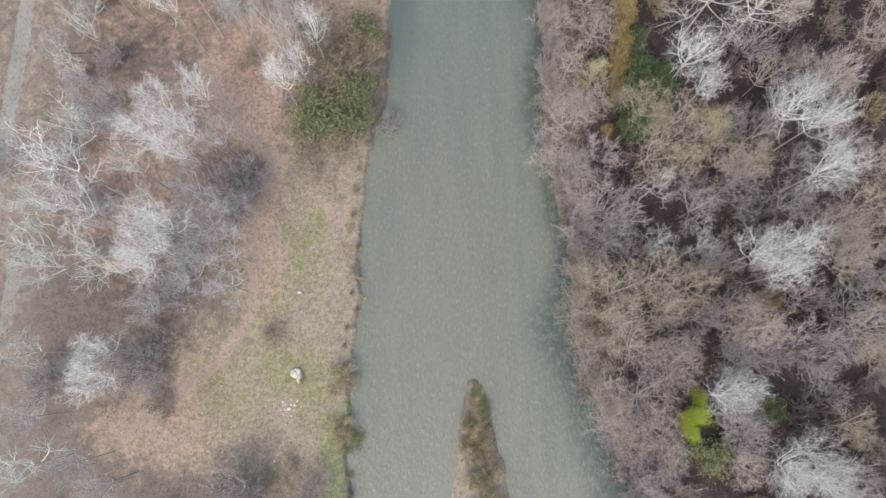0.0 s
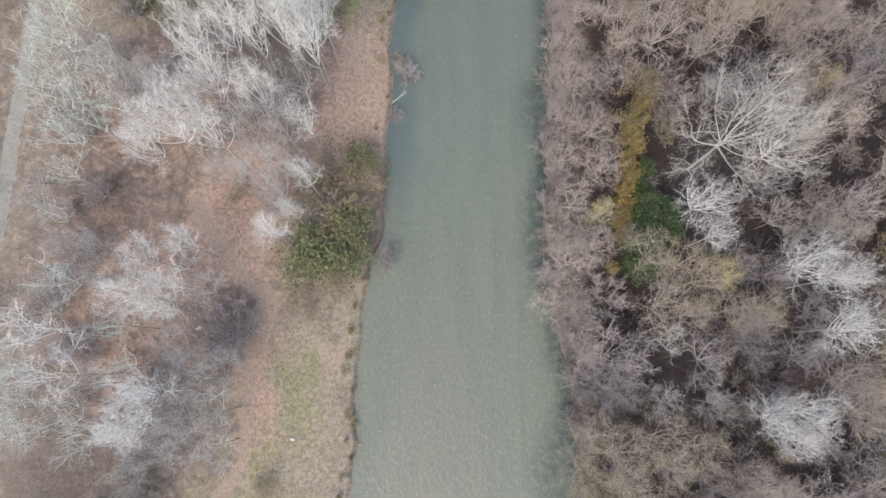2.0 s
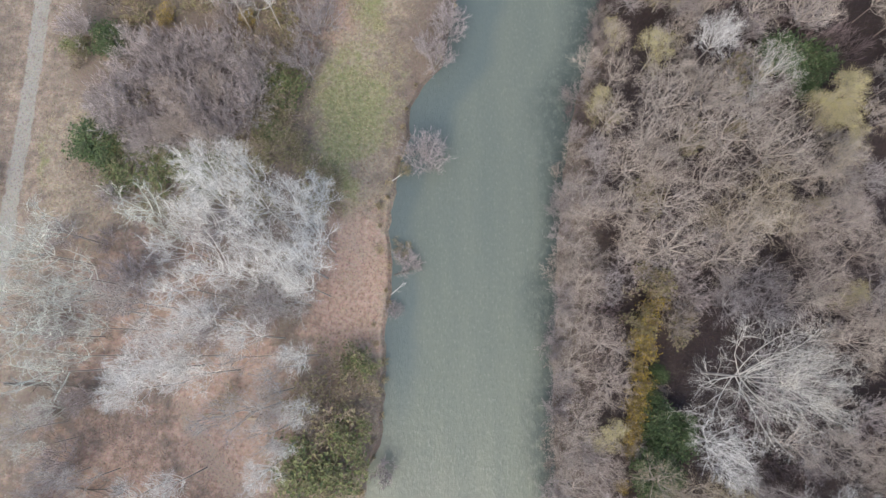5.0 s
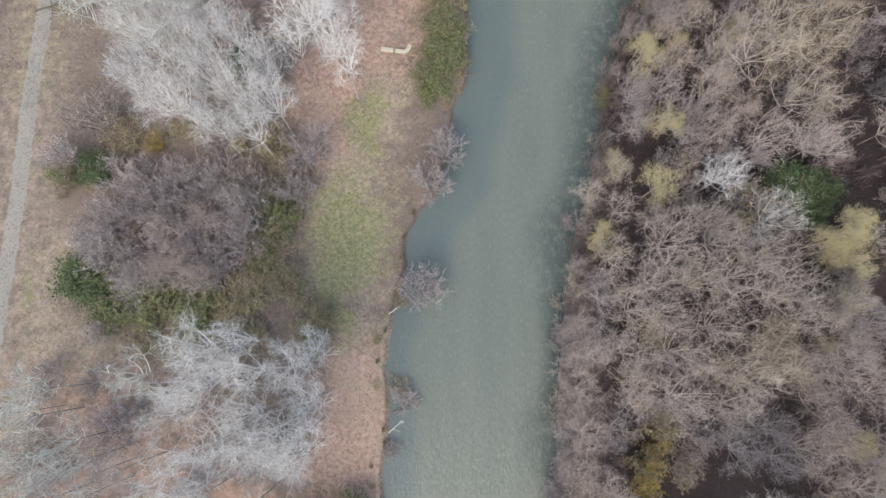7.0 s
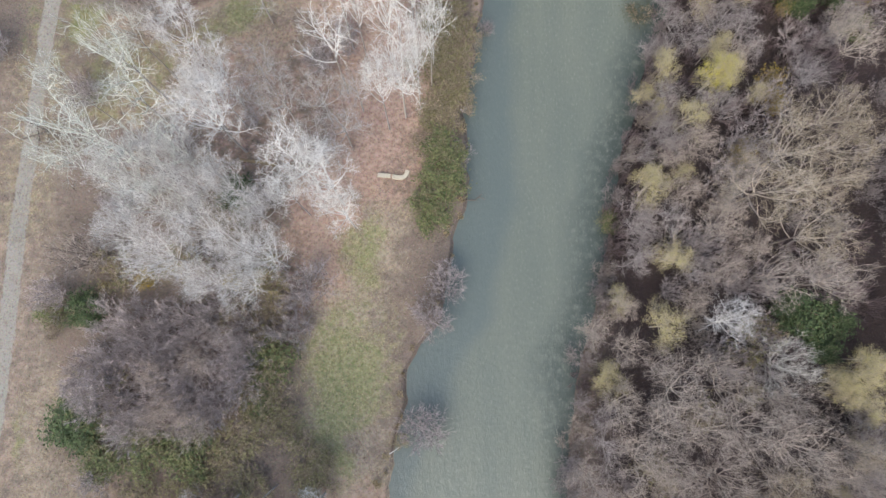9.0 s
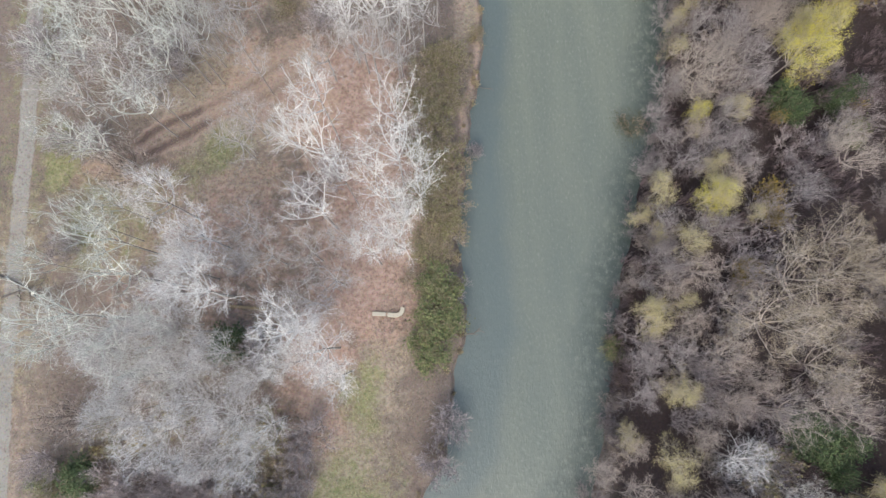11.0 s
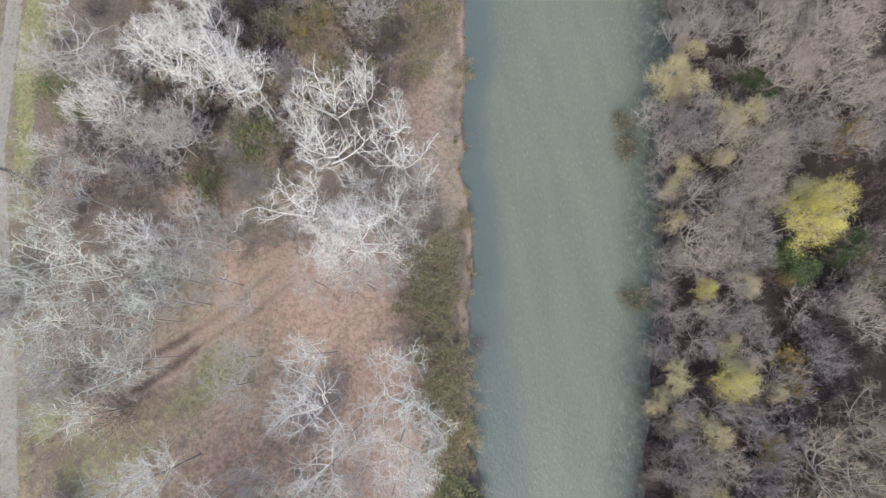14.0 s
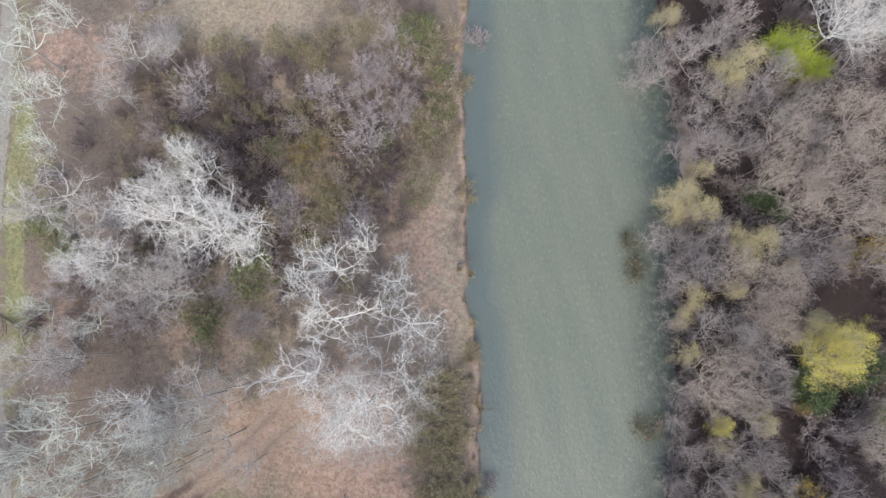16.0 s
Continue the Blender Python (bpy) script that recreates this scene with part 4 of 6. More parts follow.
plant("S", 55.7, 126.4, 3.5, 2.8)
plant("D", 2.4, 126.8, 2, 3.3)
plant("M", 2.6, 127.6, 2, 2.5)
plant("M", 5.4, 127.7, 2, 2.5)
plant("V", 59.7, 128.1, 3, 2.7)
plant("D", 1.9, 129.5, 2, 3.0)
plant("D", 4.8, 129.6, 2, 3.0)
plant("K", 8.2, 129.8, 2, 1.5)
plant("D", 1.5, 130.8, 2, 3.3)
plant("M", 3.9, 133.6, 2, 2.5)
plant("S", 62.9, 133.9, 3, 2.2)
plant("D", 4.3, 134.3, 1.5, 3.0)
plant("M", 1.3, 134.5, 2, 2.5)
plant("D", 3.3, 135.5, 2, 3.0)
plant("D", 0.7, 136.4, 2, 3.0)
plant("M", 3.3, 136.7, 2, 2.5)
plant("M", 6.4, 136.8, 2, 2.5)
plant("D", 2.7, 138.6, 2, 3.0)
plant("M", 0.4, 138.7, 2.5, 3.3)
plant("D", 5.7, 138.7, 2, 3.0)
plant("M", 3.2, 139.8, 2.5, 3.0)
plant("M", 3.6, 140.4, 2, 2.5)
plant("M", 6.2, 141.3, 2, 2.5)
plant("D", 3.0, 142.4, 2, 3.0)
plant("D", 5.6, 143.3, 2, 3.0)
plant("D", 6.1, 143.5, 1.5, 3.0)
plant("D", 10.2, 146.4, 1, 1.8)
plant("S", 67.5, 151.0, 5, 3.3)
plant("D", -17.2, 152.8, 1, 2.3)
plant("M", -24.8, 154.0, 3, 3.0)
plant("S", -17.8, 156.9, 3, 3.1)
plant("X", -13.6, 157.2, 3, 3.1)
plant("V", -23.7, 158.2, 2.5, 3.0)
plant("S", -8.6, 159.2, 3, 3.1)
plant("X", -24.0, 160.2, 3, 3.1)
plant("M", -23.6, 160.3, 4, 3.5)
plant("S", -30.1, 160.4, 3.5, 3.0)
plant("X", -39.1, 161.2, 3, 3.1)
plant("D", -17.6, 161.3, 2, 3.0)
plant("S", -19.6, 161.6, 3, 3.1)
plant("X", -11.1, 162.1, 3, 3.1)
plant("S", -32.3, 162.2, 5, 4.0)
plant("X", -30.0, 162.3, 3, 3.1)
plant("M", -12.7, 162.4, 3, 2.7)
plant("S", -14.8, 162.9, 3, 3.1)
plant("X", -44.1, 163.1, 3, 3.1)
plant("V", -16.3, 163.6, 3, 3.3)
plant("S", -27.5, 164.7, 5, 5.1)
plant("X", -25.9, 164.9, 3, 3.1)
plant("D", -8.9, 166.6, 2, 3.0)
plant("S", -24.2, 166.7, 5, 3.7)
plant("X", -36.1, 166.8, 3, 3.1)
plant("S", -40.5, 167.0, 3, 3.1)
plant("X", 3.5, 167.2, 3, 3.7)
plant("M", -16.3, 167.3, 3, 3.0)
plant("S", 47.3, 167.3, 3, 2.8)
plant("D", 14.3, 168.1, 1, 2.0)
plant("S", -1.6, 168.4, 3, 3.3)
plant("X", -22.9, 168.7, 3, 3.1)
plant("S", -32.7, 169.2, 3, 3.1)
plant("D", -5.3, 169.3, 2.5, 3.7)
plant("M", -12.1, 169.6, 3, 3.3)
plant("X", -29.6, 170.1, 3, 3.1)
plant("D", 7.3, 170.4, 2, 3.7)
plant("M", 59.5, 170.6, 8, 4.2)
plant("S", -10.1, 171.9, 3, 3.7)
plant("V", -40.3, 171.9, 2.5, 2.5)
plant("M", -3.7, 172.8, 3, 3.7)
plant("X", 2.7, 173.4, 5, 4.0)
plant("S", 45.6, 173.7, 3, 2.2)
plant("M", 9.1, 174.7, 3, 3.4)
plant("S", -32.6, 174.8, 3, 3.1)
plant("V", -42.1, 175.5, 2, 3.0)
plant("M", -5.5, 175.6, 3, 3.3)
plant("M", 12.6, 176.4, 2.5, 3.0)
plant("X", -13.6, 176.6, 3.5, 4.1)
plant("S", 2.0, 177.5, 5, 4.1)
plant("M", 10.9, 179.1, 3, 3.4)
plant("M", -9.3, 179.7, 3, 3.7)
plant("X", -40.9, 180.7, 3, 3.1)
plant("S", 7.3, 180.8, 3, 3.3)
plant("M", -3.6, 180.8, 3, 3.6)
plant("X", -18.2, 180.8, 3.5, 3.7)
plant("M", 14.1, 182.7, 2.5, 3.0)
plant("S", 2.5, 183.3, 4, 3.7)
plant("S", 56.1, 183.4, 5, 3.7)
plant("D", 16.9, 184.1, 1, 2.1)
plant("X", -12.8, 184.3, 4, 4.1)
plant("S", -2.6, 185.4, 3.5, 3.7)
plant("X", -21.8, 185.6, 4, 4.1)
plant("S", 8.6, 186.3, 3, 3.3)
plant("X", -34.7, 186.8, 3, 3.1)
plant("S", 4.8, 187.0, 3.5, 3.3)
plant("M", 12.9, 187.8, 3, 3.4)
plant("X", -8.1, 189.1, 3.5, 3.6)
plant("K", 20.5, 189.5, 3, 2.2)
plant("S", -18.7, 189.8, 4, 4.3)
plant("X", -13.3, 190.2, 4, 4.1)
plant("S", 8.7, 190.5, 3, 3.7)
plant("M", 16.0, 190.7, 2.5, 3.0)
plant("D", -1.4, 192.2, 2, 3.4)
plant("D", 4.3, 192.6, 2, 3.0)
plant("X", -24.4, 192.7, 4, 4.1)
plant("D", -14.4, 194.3, 2, 3.7)
plant("D", -7.3, 194.5, 1.5, 3.0)
plant("S", -21.9, 197.9, 4, 3.7)
plant("N", 25.1, -14.5, 8, 3.6)
plant("Q", 44.1, -13.9, 14, 2.9)
plant("G", -39.6, -13.4, 13, 2.4)
plant("P", 36.8, -13.3, 8, 2.8)
plant("Q", 39.1, -12.2, 17, 3.6)
plant("J", 27.7, -11.8, 9, 2.5)
plant("A", -47.9, -11.0, 16, 3.4)
plant("G", -42.6, -10.8, 14, 2.7)
plant("J", 23.1, -10.4, 9, 2.8)
plant("L", 31.0, -9.2, 5, 1.2)
plant("T", 49.4, -8.7, 11, 3.2)
plant("J", 25.7, -8.4, 10, 3.2)
plant("N", 36.5, -7.9, 10, 2.8)
plant("J", 21.0, -7.7, 10, 3.6)
plant("X", 47.6, -7.3, 2.5, 2.6)
plant("E", 42.4, -7.2, 3, 1.3)
plant("L", 31.4, -7.0, 7, 1.6)
plant("G", -48.8, -5.7, 14, 3.0)
plant("X", 53.7, -5.2, 2.5, 2.6)
plant("S", -36.6, -5.2, 2, 1.8)
plant("L", 32.1, -4.8, 6, 0.9)
plant("Q", 33.1, -4.5, 13, 3.0)
plant("J", 24.1, -4.4, 12, 4.1)
plant("Q", 35.9, -3.8, 13, 2.4)
plant("P", 20.6, -3.7, 10, 3.3)
plant("S", -37.6, -2.3, 3, 2.3)
plant("N", 46.8, -1.5, 7, 3.1)
plant("W", -40.6, -1.4, 16, 2.9)
plant("J", 28.0, -1.2, 11, 3.6)
plant("X", 49.8, -0.8, 2.5, 2.7)
plant("N", 35.9, 0.1, 10, 2.8)
plant("G", -42.8, 0.6, 14, 2.4)
plant("H", 45.7, 0.7, 3, 0.8)
plant("P", 18.3, 1.0, 9, 2.9)
plant("P", 28.2, 1.5, 11, 2.8)
plant("P", 23.4, 1.6, 11, 3.6)
plant("W", -40.1, 1.8, 16, 2.4)
plant("A", -48.1, 1.9, 18, 2.4)
plant("N", 50.1, 1.9, 8, 3.4)
plant("X", 55.3, 2.0, 2.5, 2.7)
plant("J", 38.2, 3.4, 12, 4.2)
plant("T", 21.1, 4.2, 13, 4.2)
plant("N", 31.8, 4.8, 11, 2.8)
plant("X", 52.0, 5.0, 2.5, 2.7)
plant("T", 16.8, 5.7, 11, 3.3)
plant("J", 36.4, 6.1, 12, 3.0)
plant("N", 52.0, 6.1, 8, 3.4)
plant("T", 27.3, 6.1, 13, 3.6)
plant("H", 43.7, 6.8, 3, 0.7)
plant("G", -35.1, 6.9, 15, 2.4)
plant("X", 48.5, 8.1, 2.5, 2.7)
plant("T", 21.1, 8.2, 14, 4.1)
plant("T", 31.0, 8.8, 13, 3.0)
plant("G", -26.1, 9.7, 12, 3.1)
plant("T", 18.2, 9.8, 12, 3.6)
plant("Q", 40.9, 9.8, 15, 2.4)
plant("T", 25.9, 10.1, 14, 3.9)
plant("G", -30.0, 10.8, 15, 3.0)
plant("A", -39.4, 11.3, 18, 3.0)
plant("W", -34.9, 11.9, 18, 2.7)
plant("A", -46.0, 11.9, 19, 2.9)
plant("Q", 38.1, 12.4, 16, 3.3)
plant("G", -30.1, 12.8, 15, 3.1)
plant("Q", 42.2, 13.0, 16, 3.0)
plant("W", -33.7, 13.5, 20, 3.2)
plant("G", -26.0, 13.7, 13, 3.4)
plant("N", 53.3, 13.9, 8, 3.3)
plant("G", 32.9, 14.0, 10, 2.5)
plant("N", 41.6, 14.0, 8, 2.9)
plant("G", 27.2, 14.1, 10, 2.5)
plant("A", -42.4, 14.4, 19, 2.9)
plant("A", -47.5, 14.5, 19, 2.9)
plant("N", 21.4, 15.2, 8, 3.8)
plant("W", -32.6, 16.1, 20, 3.2)
plant("J", 50.3, 16.5, 11, 3.4)
plant("N", 49.5, 16.7, 8, 3.4)
plant("G", -41.0, 17.0, 15, 2.8)
plant("G", -28.3, 17.6, 15, 3.6)
plant("N", 22.3, 18.1, 8, 3.8)
plant("B", -41.7, 18.1, 24, 3.3)
plant("A", -47.0, 18.5, 22, 2.9)
plant("N", 32.6, 19.0, 10, 3.8)
plant("A", -36.7, 19.1, 18, 2.7)
plant("N", 44.9, 19.5, 8, 3.4)
plant("G", -26.3, 19.6, 10, 3.0)
plant("N", 39.6, 19.7, 7, 2.8)
plant("G", -30.2, 21.5, 16, 2.8)
plant("G", 27.2, 21.6, 12, 2.7)
plant("P", 17.9, 21.7, 9, 3.0)
plant("N", 50.8, 22.2, 8, 3.4)
plant("Q", 46.8, 22.5, 17, 3.6)
plant("N", 37.9, 22.6, 10, 3.1)
plant("B", -43.3, 23.1, 24, 4.6)
plant("N", 39.7, 23.4, 8, 3.4)
plant("A", -37.3, 23.9, 18, 2.8)
plant("T", 30.5, 24.6, 12, 2.8)
plant("T", 40.6, 25.0, 11, 3.4)
plant("T", 36.0, 25.1, 11, 3.4)
plant("N", 46.9, 25.1, 8, 2.9)
plant("P", 18.3, 25.3, 8, 2.9)
plant("W", -32.2, 25.9, 17, 2.4)
plant("T", 27.1, 26.0, 13, 4.0)
plant("P", 15.0, 26.7, 8, 3.3)
plant("W", -35.0, 27.3, 18, 3.3)
plant("G", -27.7, 27.8, 14, 2.9)
plant("Q", 46.5, 28.4, 18, 2.8)
plant("W", -31.2, 28.8, 17, 2.8)
plant("T", 32.4, 28.9, 11, 3.5)
plant("G", -44.6, 29.0, 15, 2.9)
plant("A", -43.7, 29.1, 18, 3.4)
plant("N", 41.8, 29.2, 9, 3.2)
plant("O", 35.4, 30.0, 10, 2.4)
plant("Q", 43.6, 30.2, 18, 3.8)
plant("G", -40.6, 30.3, 14, 2.4)
plant("E", 26.2, 30.9, 4.5, 2.1)
plant("T", 30.4, 30.9, 12, 3.2)
plant("H", 22.8, 31.1, 3, 1.0)
plant("N", 38.6, 31.2, 9, 2.9)
plant("P", 16.4, 31.3, 9, 3.6)
plant("W", -34.5, 31.8, 17, 2.6)
plant("X", 46.8, 31.9, 2.5, 2.5)
plant("T", 26.4, 32.2, 12, 3.5)
plant("E", 28.3, 32.2, 4.5, 2.1)
plant("X", 43.6, 33.3, 2.5, 2.6)
plant("W", -29.8, 33.4, 17, 2.2)
plant("G", -40.9, 33.4, 14, 2.4)
plant("G", -44.7, 33.5, 14, 2.4)
plant("J", 19.2, 33.9, 9, 3.3)
plant("Q", 33.7, 34.2, 14, 2.4)
plant("E", 26.8, 34.2, 4.5, 2.6)
plant("W", -19.5, 34.8, 18, 2.2)
plant("P", 15.7, 35.1, 7, 2.7)
plant("J", 51.5, 35.1, 11, 2.9)
plant("H", 24.1, 35.6, 3, 1.0)
plant("P", 47.7, 35.9, 12, 3.5)
plant("P", 42.9, 36.5, 11, 3.5)
plant("E", 29.5, 37.0, 4.5, 2.9)
plant("W", -17.5, 37.1, 16, 1.5)
plant("A", -46.6, 37.3, 16, 1.9)
plant("Q", 31.6, 37.5, 17, 3.4)
plant("H", 24.1, 37.5, 4.5, 1.4)
plant("O", 20.9, 37.9, 8, 2.2)
plant("X", 47.0, 38.4, 2.5, 2.2)
plant("E", 30.5, 38.5, 4.5, 1.9)
plant("E", 28.0, 38.9, 4.5, 2.6)
plant("G", -18.6, 39.1, 20, 2.6)
plant("H", 24.8, 39.1, 4.5, 1.4)
plant("P", 17.5, 39.3, 8, 3.3)
plant("G", -48.1, 39.3, 16, 2.4)
plant("H", 25.0, 40.7, 4.5, 1.7)
plant("G", -24.1, 41.0, 22, 2.3)
plant("X", 42.1, 41.3, 2.5, 2.2)
plant("W", -15.9, 41.5, 18, 2.0)
plant("G", -20.6, 41.5, 22, 3.2)
plant("A", -44.0, 41.7, 18, 1.9)
plant("H", 24.9, 42.0, 4.5, 1.6)
plant("E", 27.4, 42.1, 3, 1.2)
plant("G", -18.7, 43.4, 17, 2.4)
plant("F", 40.5, 43.9, 23, 4.8)
plant("H", 25.6, 43.9, 4.5, 1.7)
plant("J", 21.0, 44.0, 9, 3.3)
plant("W", -33.2, 44.1, 22, 2.5)
plant("E", 28.2, 44.9, 3, 1.3)
plant("F", 34.5, 45.0, 25, 7.3)
plant("P", 16.4, 45.5, 8, 3.0)
plant("H", 25.5, 45.6, 4.5, 1.6)
plant("W", -26.1, 45.7, 22, 2.8)
plant("A", -43.1, 45.9, 22, 3.4)
plant("W", -30.8, 46.3, 24, 3.7)
plant("G", -17.8, 46.3, 22, 2.5)
plant("G", -21.9, 47.5, 22, 2.1)
plant("W", -28.1, 47.6, 24, 2.7)
plant("W", -15.6, 47.6, 20, 2.1)
plant("A", -40.9, 47.7, 22, 2.8)
plant("H", 26.3, 47.9, 4.5, 1.8)
plant("J", 20.5, 48.9, 9, 3.4)
plant("P", 50.6, 48.9, 14, 3.5)
plant("H", 26.0, 49.3, 4.5, 1.8)
plant("W", -20.3, 49.8, 24, 2.5)
plant("A", -44.1, 50.1, 22, 3.4)
plant("B", -30.7, 50.7, 22, 2.8)
plant("A", -38.9, 50.9, 20, 3.0)
plant("W", -25.8, 51.0, 24, 2.7)
plant("P", 17.3, 51.1, 8, 3.1)
plant("H", 27.2, 51.5, 4.5, 1.6)
plant("B", -26.0, 52.0, 26, 3.6)
plant("J", 52.0, 52.5, 12, 3.6)
plant("N", 41.6, 52.7, 11, 3.0)
plant("A", -43.8, 52.9, 20, 3.0)
plant("G", -38.7, 53.1, 18, 2.9)
plant("N", 36.5, 53.5, 10, 3.0)
plant("G", -34.9, 53.8, 18, 3.2)
plant("H", 27.7, 53.9, 4.5, 1.5)
plant("G", -20.6, 53.9, 16, 3.0)
plant("G", -24.5, 53.9, 16, 3.0)
plant("P", 44.0, 53.9, 12, 3.6)
plant("H", 29.5, 54.0, 3, 0.9)
plant("X", 30.3, 54.0, 2.5, 2.3)
plant("G", -17.0, 54.1, 14, 2.8)
plant("A", -39.5, 54.7, 20, 2.4)
plant("A", -46.8, 54.8, 20, 3.0)
plant("O", 50.5, 54.9, 10, 2.2)
plant("B", -27.2, 55.0, 26, 3.3)
plant("W", -14.4, 55.3, 27, 2.2)
plant("J", 18.0, 55.9, 9, 3.4)
plant("J", 47.6, 56.0, 12, 3.6)
plant("N", 21.7, 56.1, 8, 2.8)
plant("B", -20.8, 56.1, 26, 2.8)
plant("N", 40.2, 56.3, 10, 3.7)
plant("A", -41.3, 56.7, 20, 3.5)
plant("B", -24.0, 56.9, 26, 3.8)
plant("X", 29.0, 56.9, 2.5, 2.6)
plant("W", -17.7, 57.1, 27, 3.0)
plant("X", 32.4, 57.7, 2.5, 2.6)
plant("W", -14.8, 57.7, 27, 3.3)
plant("P", 35.2, 59.4, 13, 3.6)
plant("A", -45.8, 59.5, 19, 3.5)
plant("J", 45.9, 59.5, 12, 3.0)
plant("B", -28.7, 59.6, 24, 2.6)
plant("A", -48.2, 59.8, 18, 2.7)
plant("W", -19.5, 60.1, 27, 2.5)
plant("J", 53.7, 60.2, 12, 3.3)
plant("P", 28.6, 60.4, 15, 4.2)
plant("P", 17.6, 61.2, 8, 3.0)
plant("W", -13.9, 61.2, 22, 3.0)
plant("A", -30.6, 61.5, 22, 2.4)
plant("P", 24.6, 61.8, 12, 3.3)
plant("P", 37.4, 61.9, 15, 4.2)
plant("W", -25.7, 62.4, 27, 2.6)
plant("A", -45.2, 62.5, 18, 3.0)
plant("J", 45.5, 63.1, 12, 3.7)
plant("J", 50.4, 63.7, 12, 4.3)
plant("W", -23.8, 64.1, 27, 3.3)
plant("A", -33.4, 64.1, 22, 3.3)
plant("T", 42.0, 64.2, 14, 4.1)
plant("T", 36.2, 64.4, 14, 4.3)
plant("W", -19.7, 64.4, 27, 3.1)
plant("N", 50.4, 64.5, 9, 3.7)
plant("W", -16.5, 64.7, 21, 3.0)
plant("P", 19.1, 65.4, 9, 3.0)
plant("P", 23.2, 65.7, 12, 3.6)
plant("P", 28.4, 66.0, 15, 4.3)
plant("D", -34.4, 66.3, 1.8, 3.2)
plant("O", 48.4, 66.4, 8, 1.4)
plant("W", -14.6, 66.7, 14, 3.0)
plant("W", -25.2, 67.0, 27, 3.1)
plant("D", -23.3, 67.2, 1.8, 2.6)
plant("N", 19.3, 67.3, 9, 3.4)
plant("T", 40.4, 67.4, 14, 3.6)
plant("W", -20.7, 67.8, 27, 2.2)
plant("D", -38.0, 67.8, 1.8, 2.9)
plant("D", -17.8, 68.1, 1.8, 2.6)
plant("D", -30.9, 68.8, 1.8, 2.9)
plant("D", -25.8, 68.9, 1.8, 3.2)
plant("P", 33.6, 68.9, 15, 3.7)
plant("P", 17.9, 69.4, 8, 2.6)
plant("P", 45.7, 69.7, 13, 2.6)
plant("V", -30.7, 69.8, 2.2, 1.9)
plant("D", -14.6, 69.8, 1.8, 2.5)
plant("P", 27.3, 70.2, 15, 3.2)
plant("V", -43.0, 70.8, 2.2, 2.2)
plant("P", 24.0, 70.9, 13, 3.8)
plant("T", 49.9, 70.9, 14, 3.1)
plant("D", -17.1, 71.5, 1.8, 3.5)
plant("D", -27.3, 71.8, 1.8, 3.2)
plant("P", 41.8, 72.4, 15, 4.3)
plant("V", -32.2, 72.4, 2.2, 2.8)
plant("N", 20.9, 72.6, 9, 3.0)
plant("V", -37.3, 72.8, 2.2, 2.5)
plant("P", 31.5, 74.0, 15, 4.3)
plant("P", 26.3, 74.2, 15, 4.3)
plant("D", -24.5, 74.5, 1.8, 3.2)
plant("P", 36.0, 74.6, 17, 4.2)
plant("S", -39.1, 75.1, 5, 3.5)
plant("V", -44.8, 75.1, 2.2, 2.8)
plant("S", -31.0, 75.6, 5, 3.8)
plant("J", -30.4, 75.7, 6.5, 2.7)
plant("D", -20.1, 75.9, 1.8, 2.6)
plant("N", -39.0, 75.9, 6, 2.7)
plant("O", 53.2, 76.4, 9, 2.6)
plant("J", -35.7, 76.6, 6.5, 2.4)
plant("P", 22.0, 77.4, 12, 3.2)
plant("P", 41.4, 77.6, 14, 3.2)
plant("S", -34.5, 77.8, 6, 3.9)
plant("S", -28.7, 77.8, 6.5, 3.4)
plant("S", -40.8, 78.1, 6.5, 3.3)
plant("O", 50.6, 78.5, 9, 2.5)
plant("J", -33.7, 78.6, 6.5, 2.6)
plant("V", -22.9, 78.8, 2.2, 2.7)
plant("D", -21.6, 79.0, 1.8, 2.2)
plant("P", 34.5, 79.1, 15, 3.8)
plant("P", 28.6, 79.2, 15, 4.3)
plant("O", 49.3, 79.3, 9, 2.0)
plant("S", -36.6, 79.4, 6.5, 3.4)
plant("S", -43.1, 79.6, 6, 4.3)
plant("S", -26.6, 80.4, 6, 4.0)
plant("S", -30.2, 80.5, 6, 3.7)
plant("O", 52.5, 80.6, 10, 2.9)
plant("N", -43.9, 80.6, 6, 3.3)
plant("S", -32.3, 80.7, 6.5, 3.3)
plant("O", 21.5, 80.8, 7, 2.0)
plant("F", 41.0, 81.8, 16, 3.8)
plant("P", 33.5, 81.9, 13, 2.5)
plant("V", -22.3, 81.9, 2.2, 2.5)
plant("P", 27.3, 81.9, 11, 2.6)
plant("S", -25.2, 81.9, 6.5, 3.3)
plant("O", 53.7, 82.0, 10, 2.1)
plant("J", -35.6, 82.2, 6.5, 2.4)
plant("S", -44.7, 82.4, 6, 3.3)
plant("S", -35.2, 82.8, 6, 3.3)
plant("E", 50.4, 83.0, 4, 1.9)
plant("S", -40.3, 83.0, 6, 4.0)
plant("S", -42.4, 83.8, 6.5, 3.6)
plant("J", -30.3, 83.9, 6.5, 2.4)
plant("P", 23.5, 84.1, 10, 2.6)
plant("S", -24.5, 84.8, 6, 3.3)
plant("S", -27.4, 84.9, 6, 4.0)
plant("S", -31.7, 85.0, 6, 3.7)
plant("S", -37.5, 85.1, 6.5, 3.5)
plant("V", -21.5, 85.9, 2.2, 2.5)
plant("P", 20.4, 86.3, 9, 2.5)
plant("S", -34.0, 86.5, 6.5, 3.3)
plant("O", 28.6, 86.8, 10, 2.9)
plant("E", 52.3, 87.0, 4, 2.4)
plant("N", -26.9, 87.0, 6, 2.9)
plant("Q", 35.6, 87.1, 13, 3.1)
